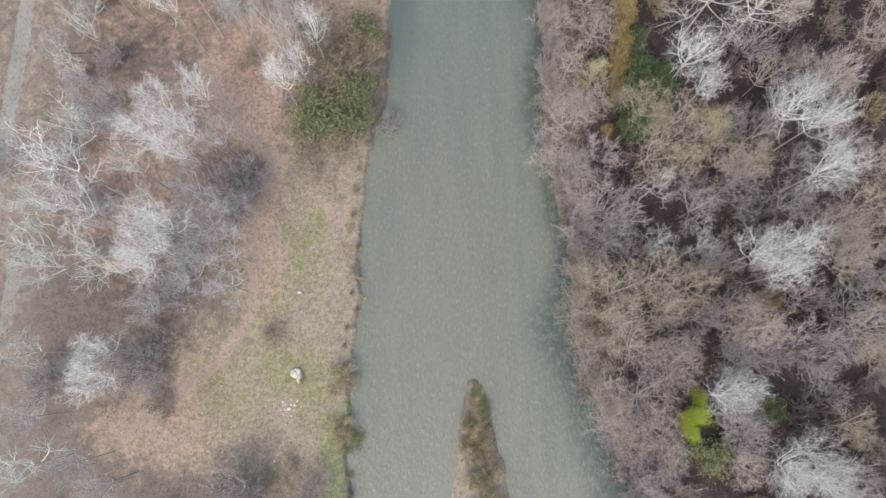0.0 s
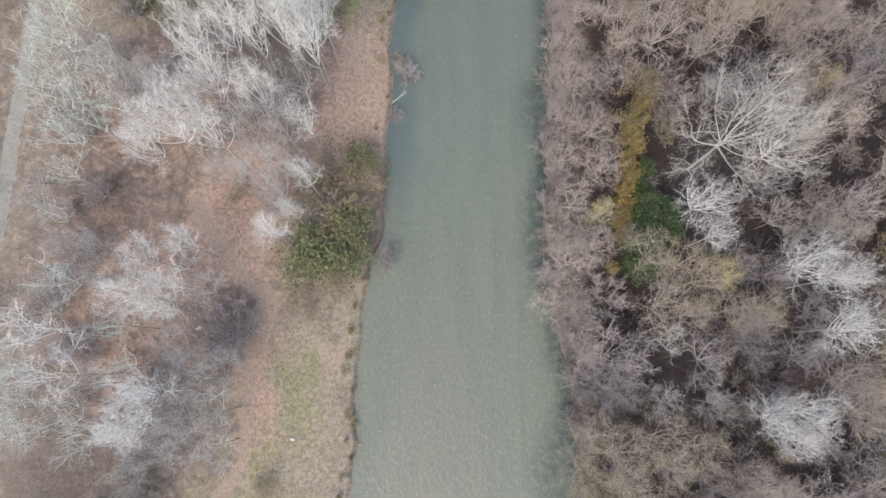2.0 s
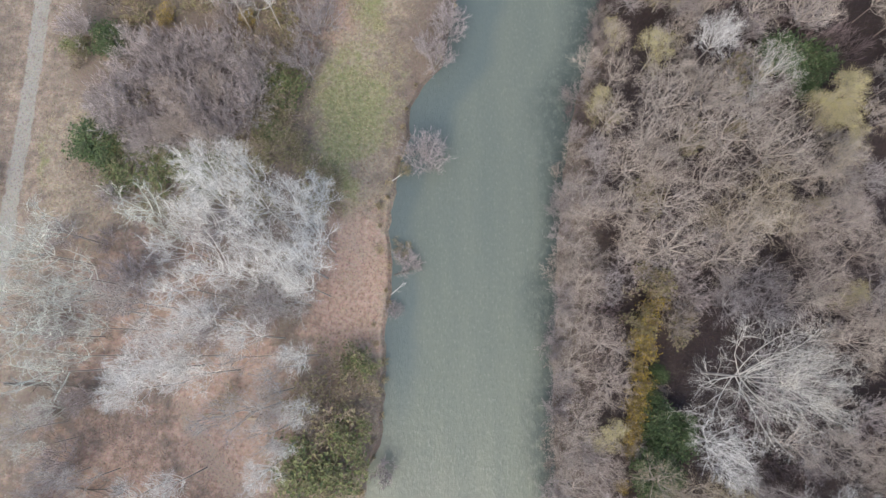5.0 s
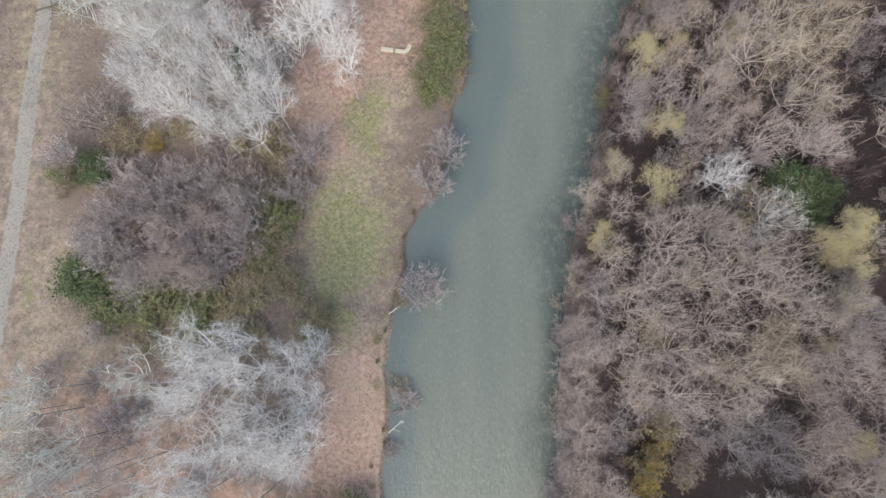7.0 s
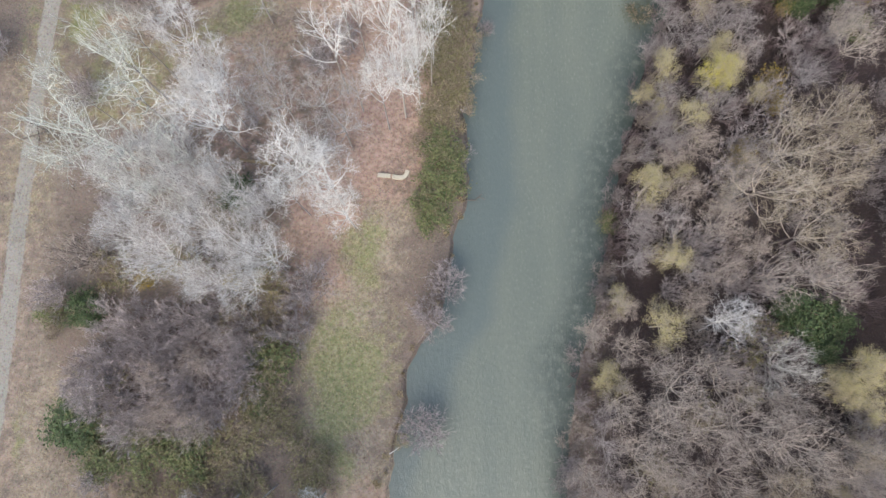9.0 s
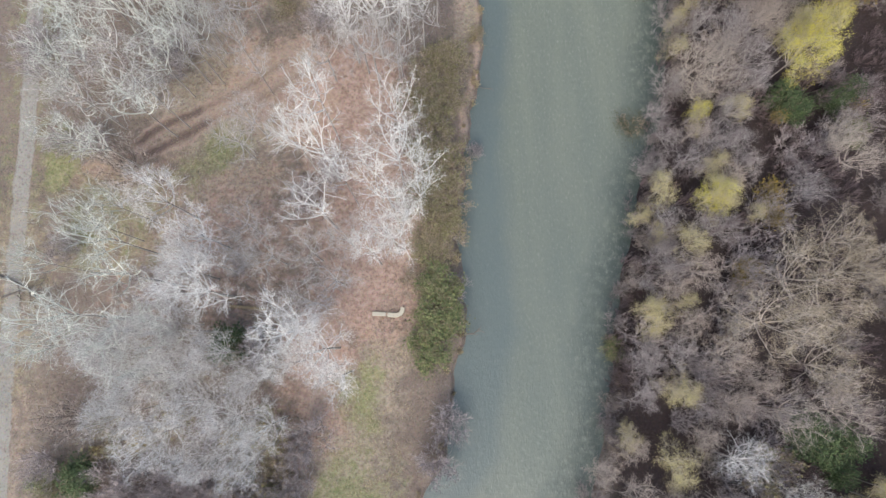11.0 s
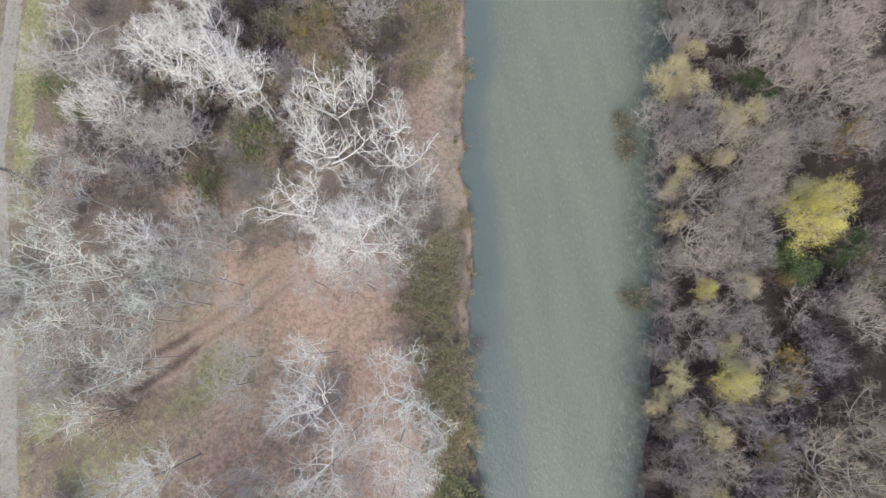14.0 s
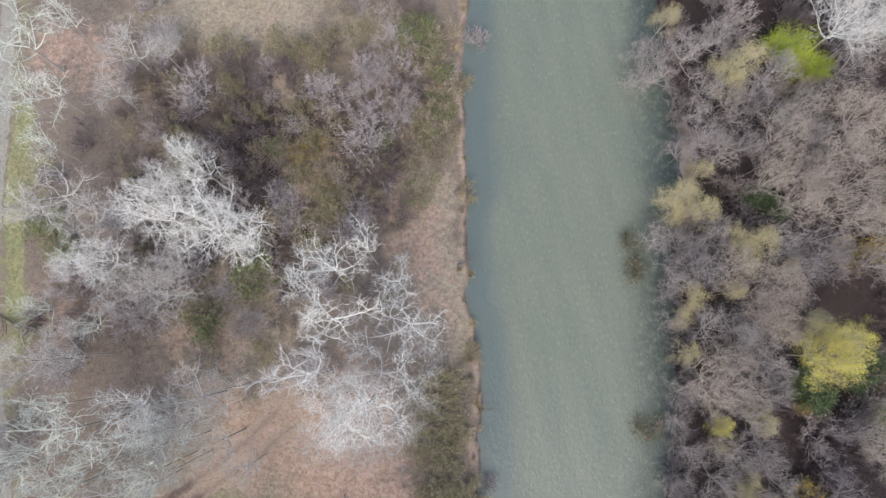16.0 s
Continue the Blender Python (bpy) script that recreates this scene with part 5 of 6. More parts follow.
plant("E", 48.6, 87.5, 4, 3.6)
plant("S", -23.9, 87.7, 6.5, 3.2)
plant("S", -30.4, 87.8, 6.5, 3.3)
plant("S", -39.1, 88.0, 6.5, 3.3)
plant("E", 46.1, 88.3, 4, 2.1)
plant("M", -49.8, 88.5, 2.4, 1.9)
plant("M", -22.4, 88.6, 2.4, 2.2)
plant("S", -37.6, 88.6, 6, 4.0)
plant("S", -33.3, 89.2, 6, 3.4)
plant("S", -28.6, 89.3, 5, 3.4)
plant("J", 23.4, 89.4, 9, 2.3)
plant("S", -42.4, 89.7, 5, 3.4)
plant("J", 32.4, 90.2, 10, 2.0)
plant("O", 23.6, 90.5, 7, 1.9)
plant("M", -21.5, 91.4, 2.4, 2.6)
plant("M", -49.1, 91.5, 2.4, 2.1)
plant("P", 48.6, 91.7, 14, 3.6)
plant("C", -21.7, 92.5, 20, 3.1)
plant("P", 41.9, 92.5, 14, 3.7)
plant("C", -26.3, 93.1, 20, 2.9)
plant("N", 33.3, 93.5, 9, 2.6)
plant("J", 36.3, 93.5, 12, 2.9)
plant("H", -26.8, 94.0, 2.2, 1.2)
plant("H", -43.1, 94.0, 2.2, 0.7)
plant("H", -38.1, 94.2, 2.2, 1.1)
plant("H", -22.5, 95.0, 2.2, 0.9)
plant("N", 26.5, 95.5, 8, 2.6)
plant("O", 30.6, 95.6, 8, 2.6)
plant("C", -19.4, 96.0, 20, 3.3)
plant("C", -31.3, 96.3, 20, 4.2)
plant("J", 39.5, 96.3, 12, 2.5)
plant("C", -23.1, 97.4, 20, 3.6)
plant("T", 45.9, 97.6, 16, 4.7)
plant("C", -35.8, 98.8, 20, 2.9)
plant("J", 36.1, 99.4, 12, 3.2)
plant("C", -26.9, 99.5, 20, 3.7)
plant("N", 27.1, 99.8, 7, 2.4)
plant("N", 30.4, 100.5, 9, 2.7)
plant("W", -10.5, 101.1, 20, 2.9)
plant("C", -20.8, 101.3, 20, 2.7)
plant("X", 38.1, 101.8, 2.5, 1.9)
plant("C", -32.9, 102.2, 20, 4.0)
plant("A", -29.8, 102.9, 20, 3.3)
plant("A", -33.7, 102.9, 20, 3.5)
plant("W", -16.6, 103.0, 20, 2.3)
plant("T", 40.6, 103.1, 18, 5.7)
plant("J", 32.5, 103.6, 10, 2.6)
plant("C", -27.8, 104.2, 20, 3.7)
plant("W", -12.0, 104.3, 21, 3.9)
plant("T", 49.3, 104.4, 16, 4.3)
plant("C", -24.5, 104.8, 20, 3.1)
plant("O", 28.4, 105.1, 9, 2.5)
plant("O", 27.5, 105.9, 9, 1.7)
plant("X", 39.6, 106.0, 2.5, 2.4)
plant("O", 32.5, 106.3, 8, 1.7)
plant("C", -36.9, 106.3, 20, 3.5)
plant("W", -15.3, 106.7, 22, 4.3)
plant("X", 42.8, 107.0, 2.5, 2.5)
plant("A", -41.9, 107.1, 24, 3.3)
plant("G", -27.4, 107.6, 16, 3.0)
plant("C", -33.1, 107.7, 20, 3.2)
plant("A", -29.2, 107.9, 24, 3.4)
plant("A", -34.9, 108.1, 24, 4.4)
plant("T", 44.8, 108.2, 16, 5.2)
plant("J", 31.1, 108.5, 9, 2.5)
plant("T", 51.7, 108.7, 16, 3.6)
plant("H", 41.2, 108.7, 4, 1.3)
plant("C", -29.9, 108.8, 20, 3.6)
plant("N", 28.3, 109.6, 6, 2.2)
plant("G", -14.2, 110.2, 14, 3.8)
plant("J", 34.6, 110.2, 10, 2.9)
plant("A", -39.7, 110.4, 26, 4.8)
plant("H", 42.3, 110.4, 4, 1.8)
plant("N", 31.8, 111.2, 9, 2.8)
plant("X", 44.4, 111.3, 2.5, 2.2)
plant("W", -25.5, 112.1, 22, 4.3)
plant("G", -10.9, 112.5, 14, 3.6)
plant("T", 51.1, 112.5, 16, 4.3)
plant("N", 30.8, 112.9, 7, 2.5)
plant("O", 33.9, 113.8, 9, 2.4)
plant("X", 46.5, 114.1, 2.5, 2.1)
plant("W", -27.5, 114.7, 21, 2.7)
plant("A", -34.2, 114.7, 24, 4.4)
plant("W", -5.7, 114.9, 23, 2.3)
plant("N", 38.4, 115.1, 10, 2.6)
plant("W", -25.1, 115.4, 20, 2.5)
plant("O", 30.8, 115.8, 6, 1.6)
plant("G", -18.5, 116.0, 14, 3.8)
plant("G", -13.6, 116.1, 14, 3.6)
plant("N", 35.4, 116.4, 9, 2.4)
plant("G", -22.0, 116.5, 13, 3.0)
plant("A", -43.1, 116.6, 22, 2.4)
plant("W", -3.4, 116.6, 23, 3.5)
plant("H", 47.0, 117.0, 4, 1.8)
plant("O", 43.1, 117.0, 8, 1.3)
plant("G", -9.3, 117.6, 13, 2.8)
plant("N", 31.6, 117.7, 8, 2.7)
plant("O", 29.0, 118.3, 6, 1.8)
plant("A", -35.1, 118.6, 24, 4.2)
plant("W", -1.4, 118.7, 23, 2.5)
plant("W", -25.8, 118.7, 20, 3.6)
plant("N", 50.6, 119.5, 9, 2.8)
plant("Y", 37.8, 119.6, 11, 2.4)
plant("O", 38.2, 119.7, 10, 2.9)
plant("H", 47.2, 120.0, 4, 2.1)
plant("B", -11.4, 120.3, 24, 3.8)
plant("G", -21.5, 120.4, 14, 2.8)
plant("A", -37.5, 120.7, 24, 2.8)
plant("B", -3.4, 121.1, 25, 3.9)
plant("B", 0.3, 121.2, 25, 2.5)
plant("O", 31.5, 121.3, 8, 2.4)
plant("J", 39.6, 121.5, 10, 2.5)
plant("X", 55.9, 122.2, 2.5, 2.6)
plant("A", -35.2, 122.8, 22, 2.6)
plant("X", 50.5, 122.8, 2.5, 2.6)
plant("P", 56.0, 123.0, 11, 3.4)
plant("W", -29.9, 123.1, 20, 3.5)
plant("N", 42.6, 123.3, 9, 2.7)
plant("B", -8.3, 123.4, 27, 2.4)
plant("O", 37.7, 123.5, 8, 1.4)
plant("B", -4.8, 123.5, 27, 2.6)
plant("B", 0.6, 123.9, 26, 3.1)
plant("O", 39.0, 124.4, 8, 1.6)
plant("N", 31.6, 124.7, 6, 2.4)
plant("N", 35.5, 125.1, 9, 3.1)
plant("B", -1.9, 125.6, 27, 4.2)
plant("P", 54.5, 126.1, 11, 2.7)
plant("N", 42.3, 126.5, 9, 2.7)
plant("B", -10.6, 126.9, 27, 4.6)
plant("X", 53.8, 127.1, 2.5, 2.8)
plant("N", 39.6, 127.4, 9, 3.0)
plant("B", -13.3, 128.0, 26, 2.7)
plant("X", 51.6, 128.2, 2.5, 2.3)
plant("J", 36.9, 128.6, 9, 2.4)
plant("O", 37.1, 128.9, 7, 1.0)
plant("N", 33.7, 128.9, 7, 2.5)
plant("X", 61.4, 129.4, 2.5, 2.3)
plant("B", -1.7, 130.3, 27, 3.2)
plant("H", 49.7, 130.6, 4, 1.1)
plant("A", -37.5, 130.8, 20, 3.5)
plant("O", 42.4, 130.9, 9, 1.9)
plant("G", -22.0, 130.9, 14, 3.7)
plant("N", 41.7, 131.0, 9, 2.9)
plant("H", 60.4, 131.3, 4, 1.4)
plant("Y", 37.7, 131.3, 8, 1.4)
plant("E", 52.2, 131.5, 4, 2.1)
plant("O", 37.8, 131.5, 7, 1.2)
plant("I", 30.4, 131.9, 1.2, 2.3)
plant("N", 33.6, 132.2, 6, 2.4)
plant("A", -41.8, 132.4, 20, 2.5)
plant("E", 57.5, 132.4, 4, 1.9)
plant("B", -10.3, 132.6, 27, 3.7)
plant("E", 50.5, 132.9, 4, 2.6)
plant("E", 60.0, 133.2, 4, 2.2)
plant("N", 43.9, 134.0, 11, 2.9)
plant("G", -20.3, 134.0, 13, 3.1)
plant("P", 37.9, 134.3, 9, 2.8)
plant("A", -32.6, 134.9, 20, 4.1)
plant("P", 40.2, 135.6, 12, 3.1)
plant("N", 34.8, 135.9, 8, 2.5)
plant("G", -30.7, 136.0, 18, 3.3)
plant("G", -39.6, 136.6, 19, 4.0)
plant("Y", 50.9, 137.1, 17, 3.4)
plant("N", 45.3, 137.6, 11, 3.4)
plant("P", 37.4, 137.7, 10, 3.5)
plant("A", -40.7, 137.8, 20, 3.2)
plant("J", 40.7, 139.2, 10, 2.9)
plant("Y", 51.7, 139.3, 18, 2.2)
plant("G", -4.2, 139.9, 21, 3.7)
plant("N", 42.7, 140.0, 11, 3.3)
plant("G", -19.1, 140.0, 14, 2.4)
plant("G", -34.9, 140.4, 19, 4.7)
plant("A", -30.0, 140.5, 20, 3.5)
plant("O", 51.6, 140.6, 11, 1.9)
plant("N", 49.9, 140.7, 9, 2.5)
plant("G", -1.3, 140.7, 13, 2.8)
plant("O", 36.4, 140.9, 8, 1.8)
plant("O", 50.6, 141.1, 12, 2.1)
plant("G", -0.9, 141.2, 21, 3.1)
plant("G", -10.3, 141.4, 13, 3.5)
plant("G", -25.8, 142.0, 19, 2.7)
plant("G", -5.6, 142.0, 14, 3.5)
plant("A", -40.2, 142.1, 20, 4.6)
plant("N", 43.1, 142.2, 11, 3.2)
plant("J", 46.4, 142.2, 12, 3.3)
plant("A", -27.8, 142.3, 23, 3.4)
plant("N", 39.5, 143.3, 9, 2.9)
plant("W", -6.9, 143.6, 23, 3.2)
plant("G", -21.2, 143.7, 16, 3.5)
plant("A", -36.5, 143.8, 23, 3.5)
plant("J", 45.3, 144.0, 10, 2.9)
plant("W", -3.5, 144.3, 26, 4.6)
plant("A", -25.5, 144.5, 18, 3.0)
plant("G", 2.4, 144.7, 21, 3.0)
plant("J", 50.0, 145.0, 10, 3.1)
plant("O", 37.1, 145.0, 7, 1.5)
plant("N", 36.4, 145.1, 7, 2.3)
plant("J", 46.2, 145.3, 12, 3.2)
plant("A", -31.9, 145.9, 23, 3.5)
plant("G", -25.2, 146.2, 16, 2.8)
plant("A", -27.7, 146.2, 23, 2.8)
plant("A", -39.9, 146.3, 23, 2.9)
plant("N", 61.9, 146.3, 11, 3.2)
plant("B", -5.5, 146.7, 24, 2.9)
plant("B", 0.5, 146.8, 24, 3.9)
plant("O", 43.2, 147.0, 10, 1.3)
plant("O", 39.1, 147.2, 7, 2.1)
plant("O", 42.9, 147.4, 9, 1.2)
plant("G", -2.0, 147.5, 21, 3.0)
plant("J", 48.1, 147.5, 12, 3.2)
plant("N", 56.2, 147.8, 11, 3.1)
plant("B", -25.9, 147.9, 22, 2.7)
plant("N", 52.4, 148.2, 11, 3.5)
plant("H", 62.0, 148.4, 3, 2.7)
plant("H", 65.3, 148.4, 3, 2.3)
plant("G", 4.5, 148.5, 21, 3.2)
plant("B", -8.7, 148.6, 24, 5.0)
plant("O", 51.2, 148.7, 8, 1.6)
plant("A", -36.1, 148.8, 23, 4.5)
plant("G", -22.8, 149.0, 18, 4.7)
plant("G", -19.5, 149.3, 18, 3.1)
plant("P", 44.1, 149.6, 12, 3.2)
plant("B", -28.7, 149.7, 22, 3.4)
plant("O", 46.6, 149.7, 8, 1.9)
plant("N", 40.9, 150.4, 11, 2.8)
plant("N", 37.7, 150.4, 9, 3.1)
plant("B", -2.5, 150.4, 22, 2.4)
plant("N", 56.5, 151.0, 10, 3.4)
plant("N", 41.1, 151.7, 8, 2.9)
plant("A", -37.7, 151.8, 23, 2.9)
plant("B", 2.9, 151.9, 26, 4.1)
plant("N", 51.6, 151.9, 10, 3.2)
plant("O", 48.4, 152.2, 9, 2.9)
plant("P", 61.7, 152.3, 13, 3.1)
plant("I", 34.0, 152.8, 1.2, 2.2)
plant("O", 46.1, 153.2, 8, 2.5)
plant("P", 58.1, 153.7, 13, 3.6)
plant("N", 39.7, 154.1, 8, 2.9)
plant("B", -5.5, 154.4, 26, 4.8)
plant("N", 43.8, 154.5, 9, 3.2)
plant("N", 37.3, 156.0, 6, 2.5)
plant("X", 50.3, 156.2, 2.5, 2.6)
plant("J", 53.8, 156.2, 13, 3.3)
plant("E", 54.5, 156.3, 2.6, 1.7)
plant("P", 61.3, 156.6, 13, 3.5)
plant("I", 34.5, 156.6, 1.2, 1.8)
plant("B", 2.7, 156.9, 24, 3.0)
plant("G", -36.2, 157.0, 16, 3.8)
plant("G", -41.3, 157.5, 16, 3.8)
plant("X", 55.8, 157.7, 2.5, 2.2)
plant("O", 42.9, 157.9, 8, 2.5)
plant("E", 52.3, 158.3, 2.6, 2.2)
plant("B", -7.9, 158.4, 23, 2.5)
plant("O", 40.1, 158.8, 6, 2.1)
plant("J", 56.2, 159.3, 13, 3.8)
plant("X", 49.6, 159.5, 2.5, 2.5)
plant("P", 51.1, 159.6, 13, 2.8)
plant("B", -3.8, 159.7, 26, 4.2)
plant("P", 64.4, 159.7, 13, 2.8)
plant("X", 54.0, 159.8, 2.5, 2.5)
plant("O", 40.9, 160.4, 8, 3.1)
plant("A", -34.4, 160.4, 13, 2.5)
plant("B", -0.0, 161.1, 25, 2.7)
plant("P", 60.4, 161.2, 13, 3.5)
plant("G", -23.9, 161.6, 14, 3.6)
plant("J", 52.6, 162.2, 13, 3.1)
plant("A", -39.6, 163.4, 15, 2.6)
plant("G", -29.9, 163.4, 14, 3.8)
plant("O", 44.9, 163.6, 6, 1.7)
plant("G", -27.2, 163.7, 13, 3.0)
plant("N", 60.1, 164.3, 10, 3.5)
plant("G", -23.0, 164.8, 14, 3.0)
plant("J", 64.6, 164.9, 13, 4.1)
plant("P", 54.3, 164.9, 13, 3.9)
plant("N", 50.3, 165.1, 10, 3.0)
plant("N", 48.0, 165.2, 8, 2.8)
plant("N", 43.0, 166.3, 8, 2.8)
plant("W", -13.1, 166.4, 19, 3.7)
plant("W", -30.7, 167.2, 17, 3.4)
plant("W", -34.5, 167.3, 15, 2.0)
plant("P", 62.4, 167.5, 13, 3.0)
plant("N", 46.5, 167.8, 8, 3.1)
plant("W", -16.8, 167.9, 21, 4.9)
plant("N", 55.8, 168.3, 10, 3.1)
plant("H", -4.4, 168.7, 1.6, 1.5)
plant("N", 59.3, 168.8, 11, 3.5)
plant("N", 51.0, 169.2, 7, 2.4)
plant("W", -22.4, 170.4, 21, 4.5)
plant("N", 45.9, 171.1, 8, 2.5)
plant("N", 50.8, 171.6, 8, 2.2)
plant("N", 53.8, 171.9, 10, 2.9)
plant("H", -5.0, 172.8, 1.6, 2.0)
plant("G", -32.9, 173.2, 12, 3.8)
plant("W", -21.0, 173.3, 20, 2.5)
plant("N", 56.6, 173.6, 10, 3.8)
plant("L", 64.4, 173.8, 6, 2.0)
plant("N", 48.1, 174.2, 9, 2.8)
plant("O", 50.4, 174.5, 9, 2.8)
plant("W", -16.9, 174.6, 22, 3.3)
plant("Q", 66.7, 175.1, 17, 2.6)
plant("O", 52.7, 175.8, 11, 2.8)
plant("G", -40.1, 176.0, 11, 3.5)
plant("Q", 63.9, 176.4, 17, 4.8)
plant("L", 61.2, 176.7, 8, 3.2)
plant("V", 10.7, 176.8, 1.6, 2.0)
plant("G", -36.4, 177.2, 12, 5.2)
plant("H", -6.2, 177.3, 1.6, 2.0)
plant("V", 4.5, 177.4, 1.6, 1.7)
plant("N", 43.0, 177.6, 7, 2.9)
plant("N", 40.4, 178.2, 5, 2.3)
plant("H", -7.9, 178.7, 1.6, 1.5)
plant("N", 46.7, 179.1, 10, 3.8)
plant("H", -4.6, 179.4, 1.6, 1.7)
plant("V", -10.0, 179.8, 1.6, 1.7)
plant("N", 50.2, 179.9, 10, 3.0)
plant("N", 43.8, 180.5, 8, 2.8)
plant("V", 12.8, 180.5, 1.6, 2.4)
plant("N", 42.0, 181.8, 6, 2.3)
plant("A", -36.5, 183.7, 15, 2.8)
plant("O", 44.6, 183.9, 11, 1.9)
plant("V", 14.6, 185.2, 1.6, 1.9)
plant("A", -38.0, 189.5, 15, 3.4)
plant("V", 13.7, 189.5, 1.6, 2.5)
plant("G", -28.0, 189.6, 11, 3.2)
plant("A", -35.1, 190.5, 13, 3.5)
plant("V", 11.0, 191.9, 1.6, 2.5)
plant("V", 13.1, 193.2, 1.6, 2.2)
plant("G", -21.1, 193.9, 9, 2.6)
plant("G", -24.8, 193.9, 12, 4.1)
plant("A", -37.0, 197.0, 15, 4.5)
plant("A", -31.2, 198.7, 15, 3.1)


# ---- the wood's edge over the water, and the undergrowth ----
grower = random.Random(21)
y = -44.0
while y < 212:
    plant(grower.choice("UUUKS" if y < 80 else "ZXZXU"), right_edge(y) + grower.uniform(-0.5, 1.0), y, grower.uniform(3.0, 5.5), grower.uniform(1.5, 2.5))
    y += grower.uniform(1.6, 3.2) if not 158 < y < 168 else 5.0
for y, x, kind, h, r in ((-3.6, 4.1, "R", 0.4, 0.6), (-4.2, 4.2, "V", 0.5, 0.8), (-5.2, 3.6, "R", 0.5, 0.7), (-5.4, 5.0, "R", 0.5, 0.7), (-8.2, 5.6, "R", 0.8, 0.9), (-8.0, 2.9, "R", 0.7, 0.8), (-10.6, 2.6, "R", 0.9, 1.0), (-6.0, 5.0, "V", 0.7, 1.1), (-7.2, 3.4, "R", 0.9, 0.9), (-9, 3.0, "R", 1.3, 1.4), (-9.6, 4.8, "R", 1.2, 1.3), (-11.2, 5.6, "D", 1.4, 1.5),
                         (-12.2, 3.2, "R", 1.4, 1.6), (-13.4, 4.8, "U", 1.6, 1.4), (-14.6, 6.4, "D", 1.5, 1.6), (-15.4, 3.2, "R", 1.5, 1.7), (-16.6, 5.2, "R", 1.4, 1.6), (-18.2, 6.8, "D", 1.5, 1.6),
                         (-18.6, 3.4, "U", 2.0, 1.7), (-20.5, 5.4, "R", 1.5, 1.8), (-22.5, 4.0, "U", 2.5, 2.0), (-23.5, 7.2, "D", 1.5, 1.8), (-26, 5.5, "R", 1.4, 1.8)):
    plant(kind, x, y, h, r)
tuft = random.Random(33)
for _ in range(34):
    x, y = tuft.uniform(2.2, 6.6), tuft.uniform(-26, -3.5)
    if island(x, y) > 0.15:
        plant(tuft.choice("RRRRDV" if y < -7 else "RV"), x, y, tuft.uniform(0.4, 0.8), tuft.uniform(0.6, 1.1))


def undergrowth(name, count, area, lean, tall, material, label, seed, keep):
    """Countless thin stalks in loose clumps over a stretch of ground, as one mesh."""
    rng = np.random.default_rng(seed)
    p0, p1 = [], []
    x0, x1, y0, y1 = area
    while len(p0) < count:
        cx, cy = rng.uniform(x0, x1), rng.uniform(y0, y1)
        if not keep(cx, cy):
            continue
        for _ in range(14):
            x, y = cx + rng.normal(0, 0.55), cy + rng.normal(0, 0.55)
            z = height(x, y)
            if z < 0.1:
                continue
            p0.append((x, y, z - 0.03))
            p1.append((x + rng.normal(0, lean), y + rng.normal(0, lean), z + tall * rng.uniform(0.4, 1.2)))
    p0, p1 = np.array(p0), np.array(p1)
    ob = new(name, to_mesh(name, [shoots(p0, p1, np.full(len(p0), 0.024))], material))
    return tagged(ob, label, "undergrowth", kind="stuff")


def on_right(x, y):
    return x > right_edge(y) + 0.5


# open, gloomy gaps in the wood: (x, y, half width, half length)
GAPS = ((49.3, 113.1, 6.5, 7), (50.8, 130.1, 3.5, 5), (54.9, 157.4, 3.5, 3.5), (66.6, 138.8, 3, 7), (51.6, 107, 5, 3), (45.6, 93.6, 2.6, 4), (40, 97, 2, 3), (37.7, 103, 1.6, 3), (44, 111.6, 2.5, 4))


def in_wood(x, y):
    return on_right(x, y) and all(((x - a) / u) ** 2 + ((y - b) / v) ** 2 > 1.2 for a, b, u, v in GAPS)


def in_left_wood(x, y):
    w = cover_at(x, y)
    return x < left_edge(y) - 0.8 and w[0] + w[1] + w[2] + w[4] < 0.7 and abs(x + 56) > 4 and math.hypot(x + 36, y - 82) > 15 and y < 165


def in_thicket(x, y):
    w = cover_at(x, y)
    return x < left_edge(y) - 1.5 and w[1] + w[2] < 0.4 and x > (-38 + 0.3 * (y - 163) if y > 166 else -12) and x < left_edge(y) - (1.5 if y > 172 else 7)


def in_meadow(x, y):
    w = cover_at(x, y)
    return x < left_edge(y) - 0.2 and w[1] + w[0] > 0.3 and w[2] < 0.5


def scatter(kinds, count, area, keep, low, high, seed):
    """Loose plants of some kinds over a stretch of ground, none closer than two metres to another."""
    dice, placed = random.Random(seed), []
    for _ in range(count * 30):
        x, y = dice.uniform(*area[:2]), dice.uniform(*area[2:])
        if len(placed) < count and keep(x, y) and all((x - a) ** 2 + (y - b) ** 2 > 4.5 for a, b in placed):
            placed.append((x, y))
            h = dice.uniform(low, high)
            plant(dice.choice(kinds), x, y, h, (h * dice.uniform(0.45, 0.65) + 0.6) if h < 8 else h * dice.uniform(0.27, 0.36))


scatter("KSUSK", 60, (-62, -8, -40, 212), in_left_wood, 2.5, 7.0, 8)
scatter("USUXDS", 130, (16, 66, -34, 90), in_wood, 2.0, 6.0, 9)
scatter("XZXSZZ", 150, (16, 85, 90, 212), in_wood, 2.0, 6.0, 9)
scatter("PNTP", 36, (50, 68, -38, 98), on_right, 10, 14, 13)
scatter("X", 60, (34, 74, 85, 165), lambda x, y: on_right(x, y) and not in_wood(x, y), 1.2, 2.4, 15)
scatter("JNNJ", 34, (64, 84, 95, 205), in_wood, 10, 14, 14)
scatter("SMDXMUXMDSX", 150, (-36, 16, 157, 206), in_thicket, 1.4, 3.0, 10)
y = -40.0
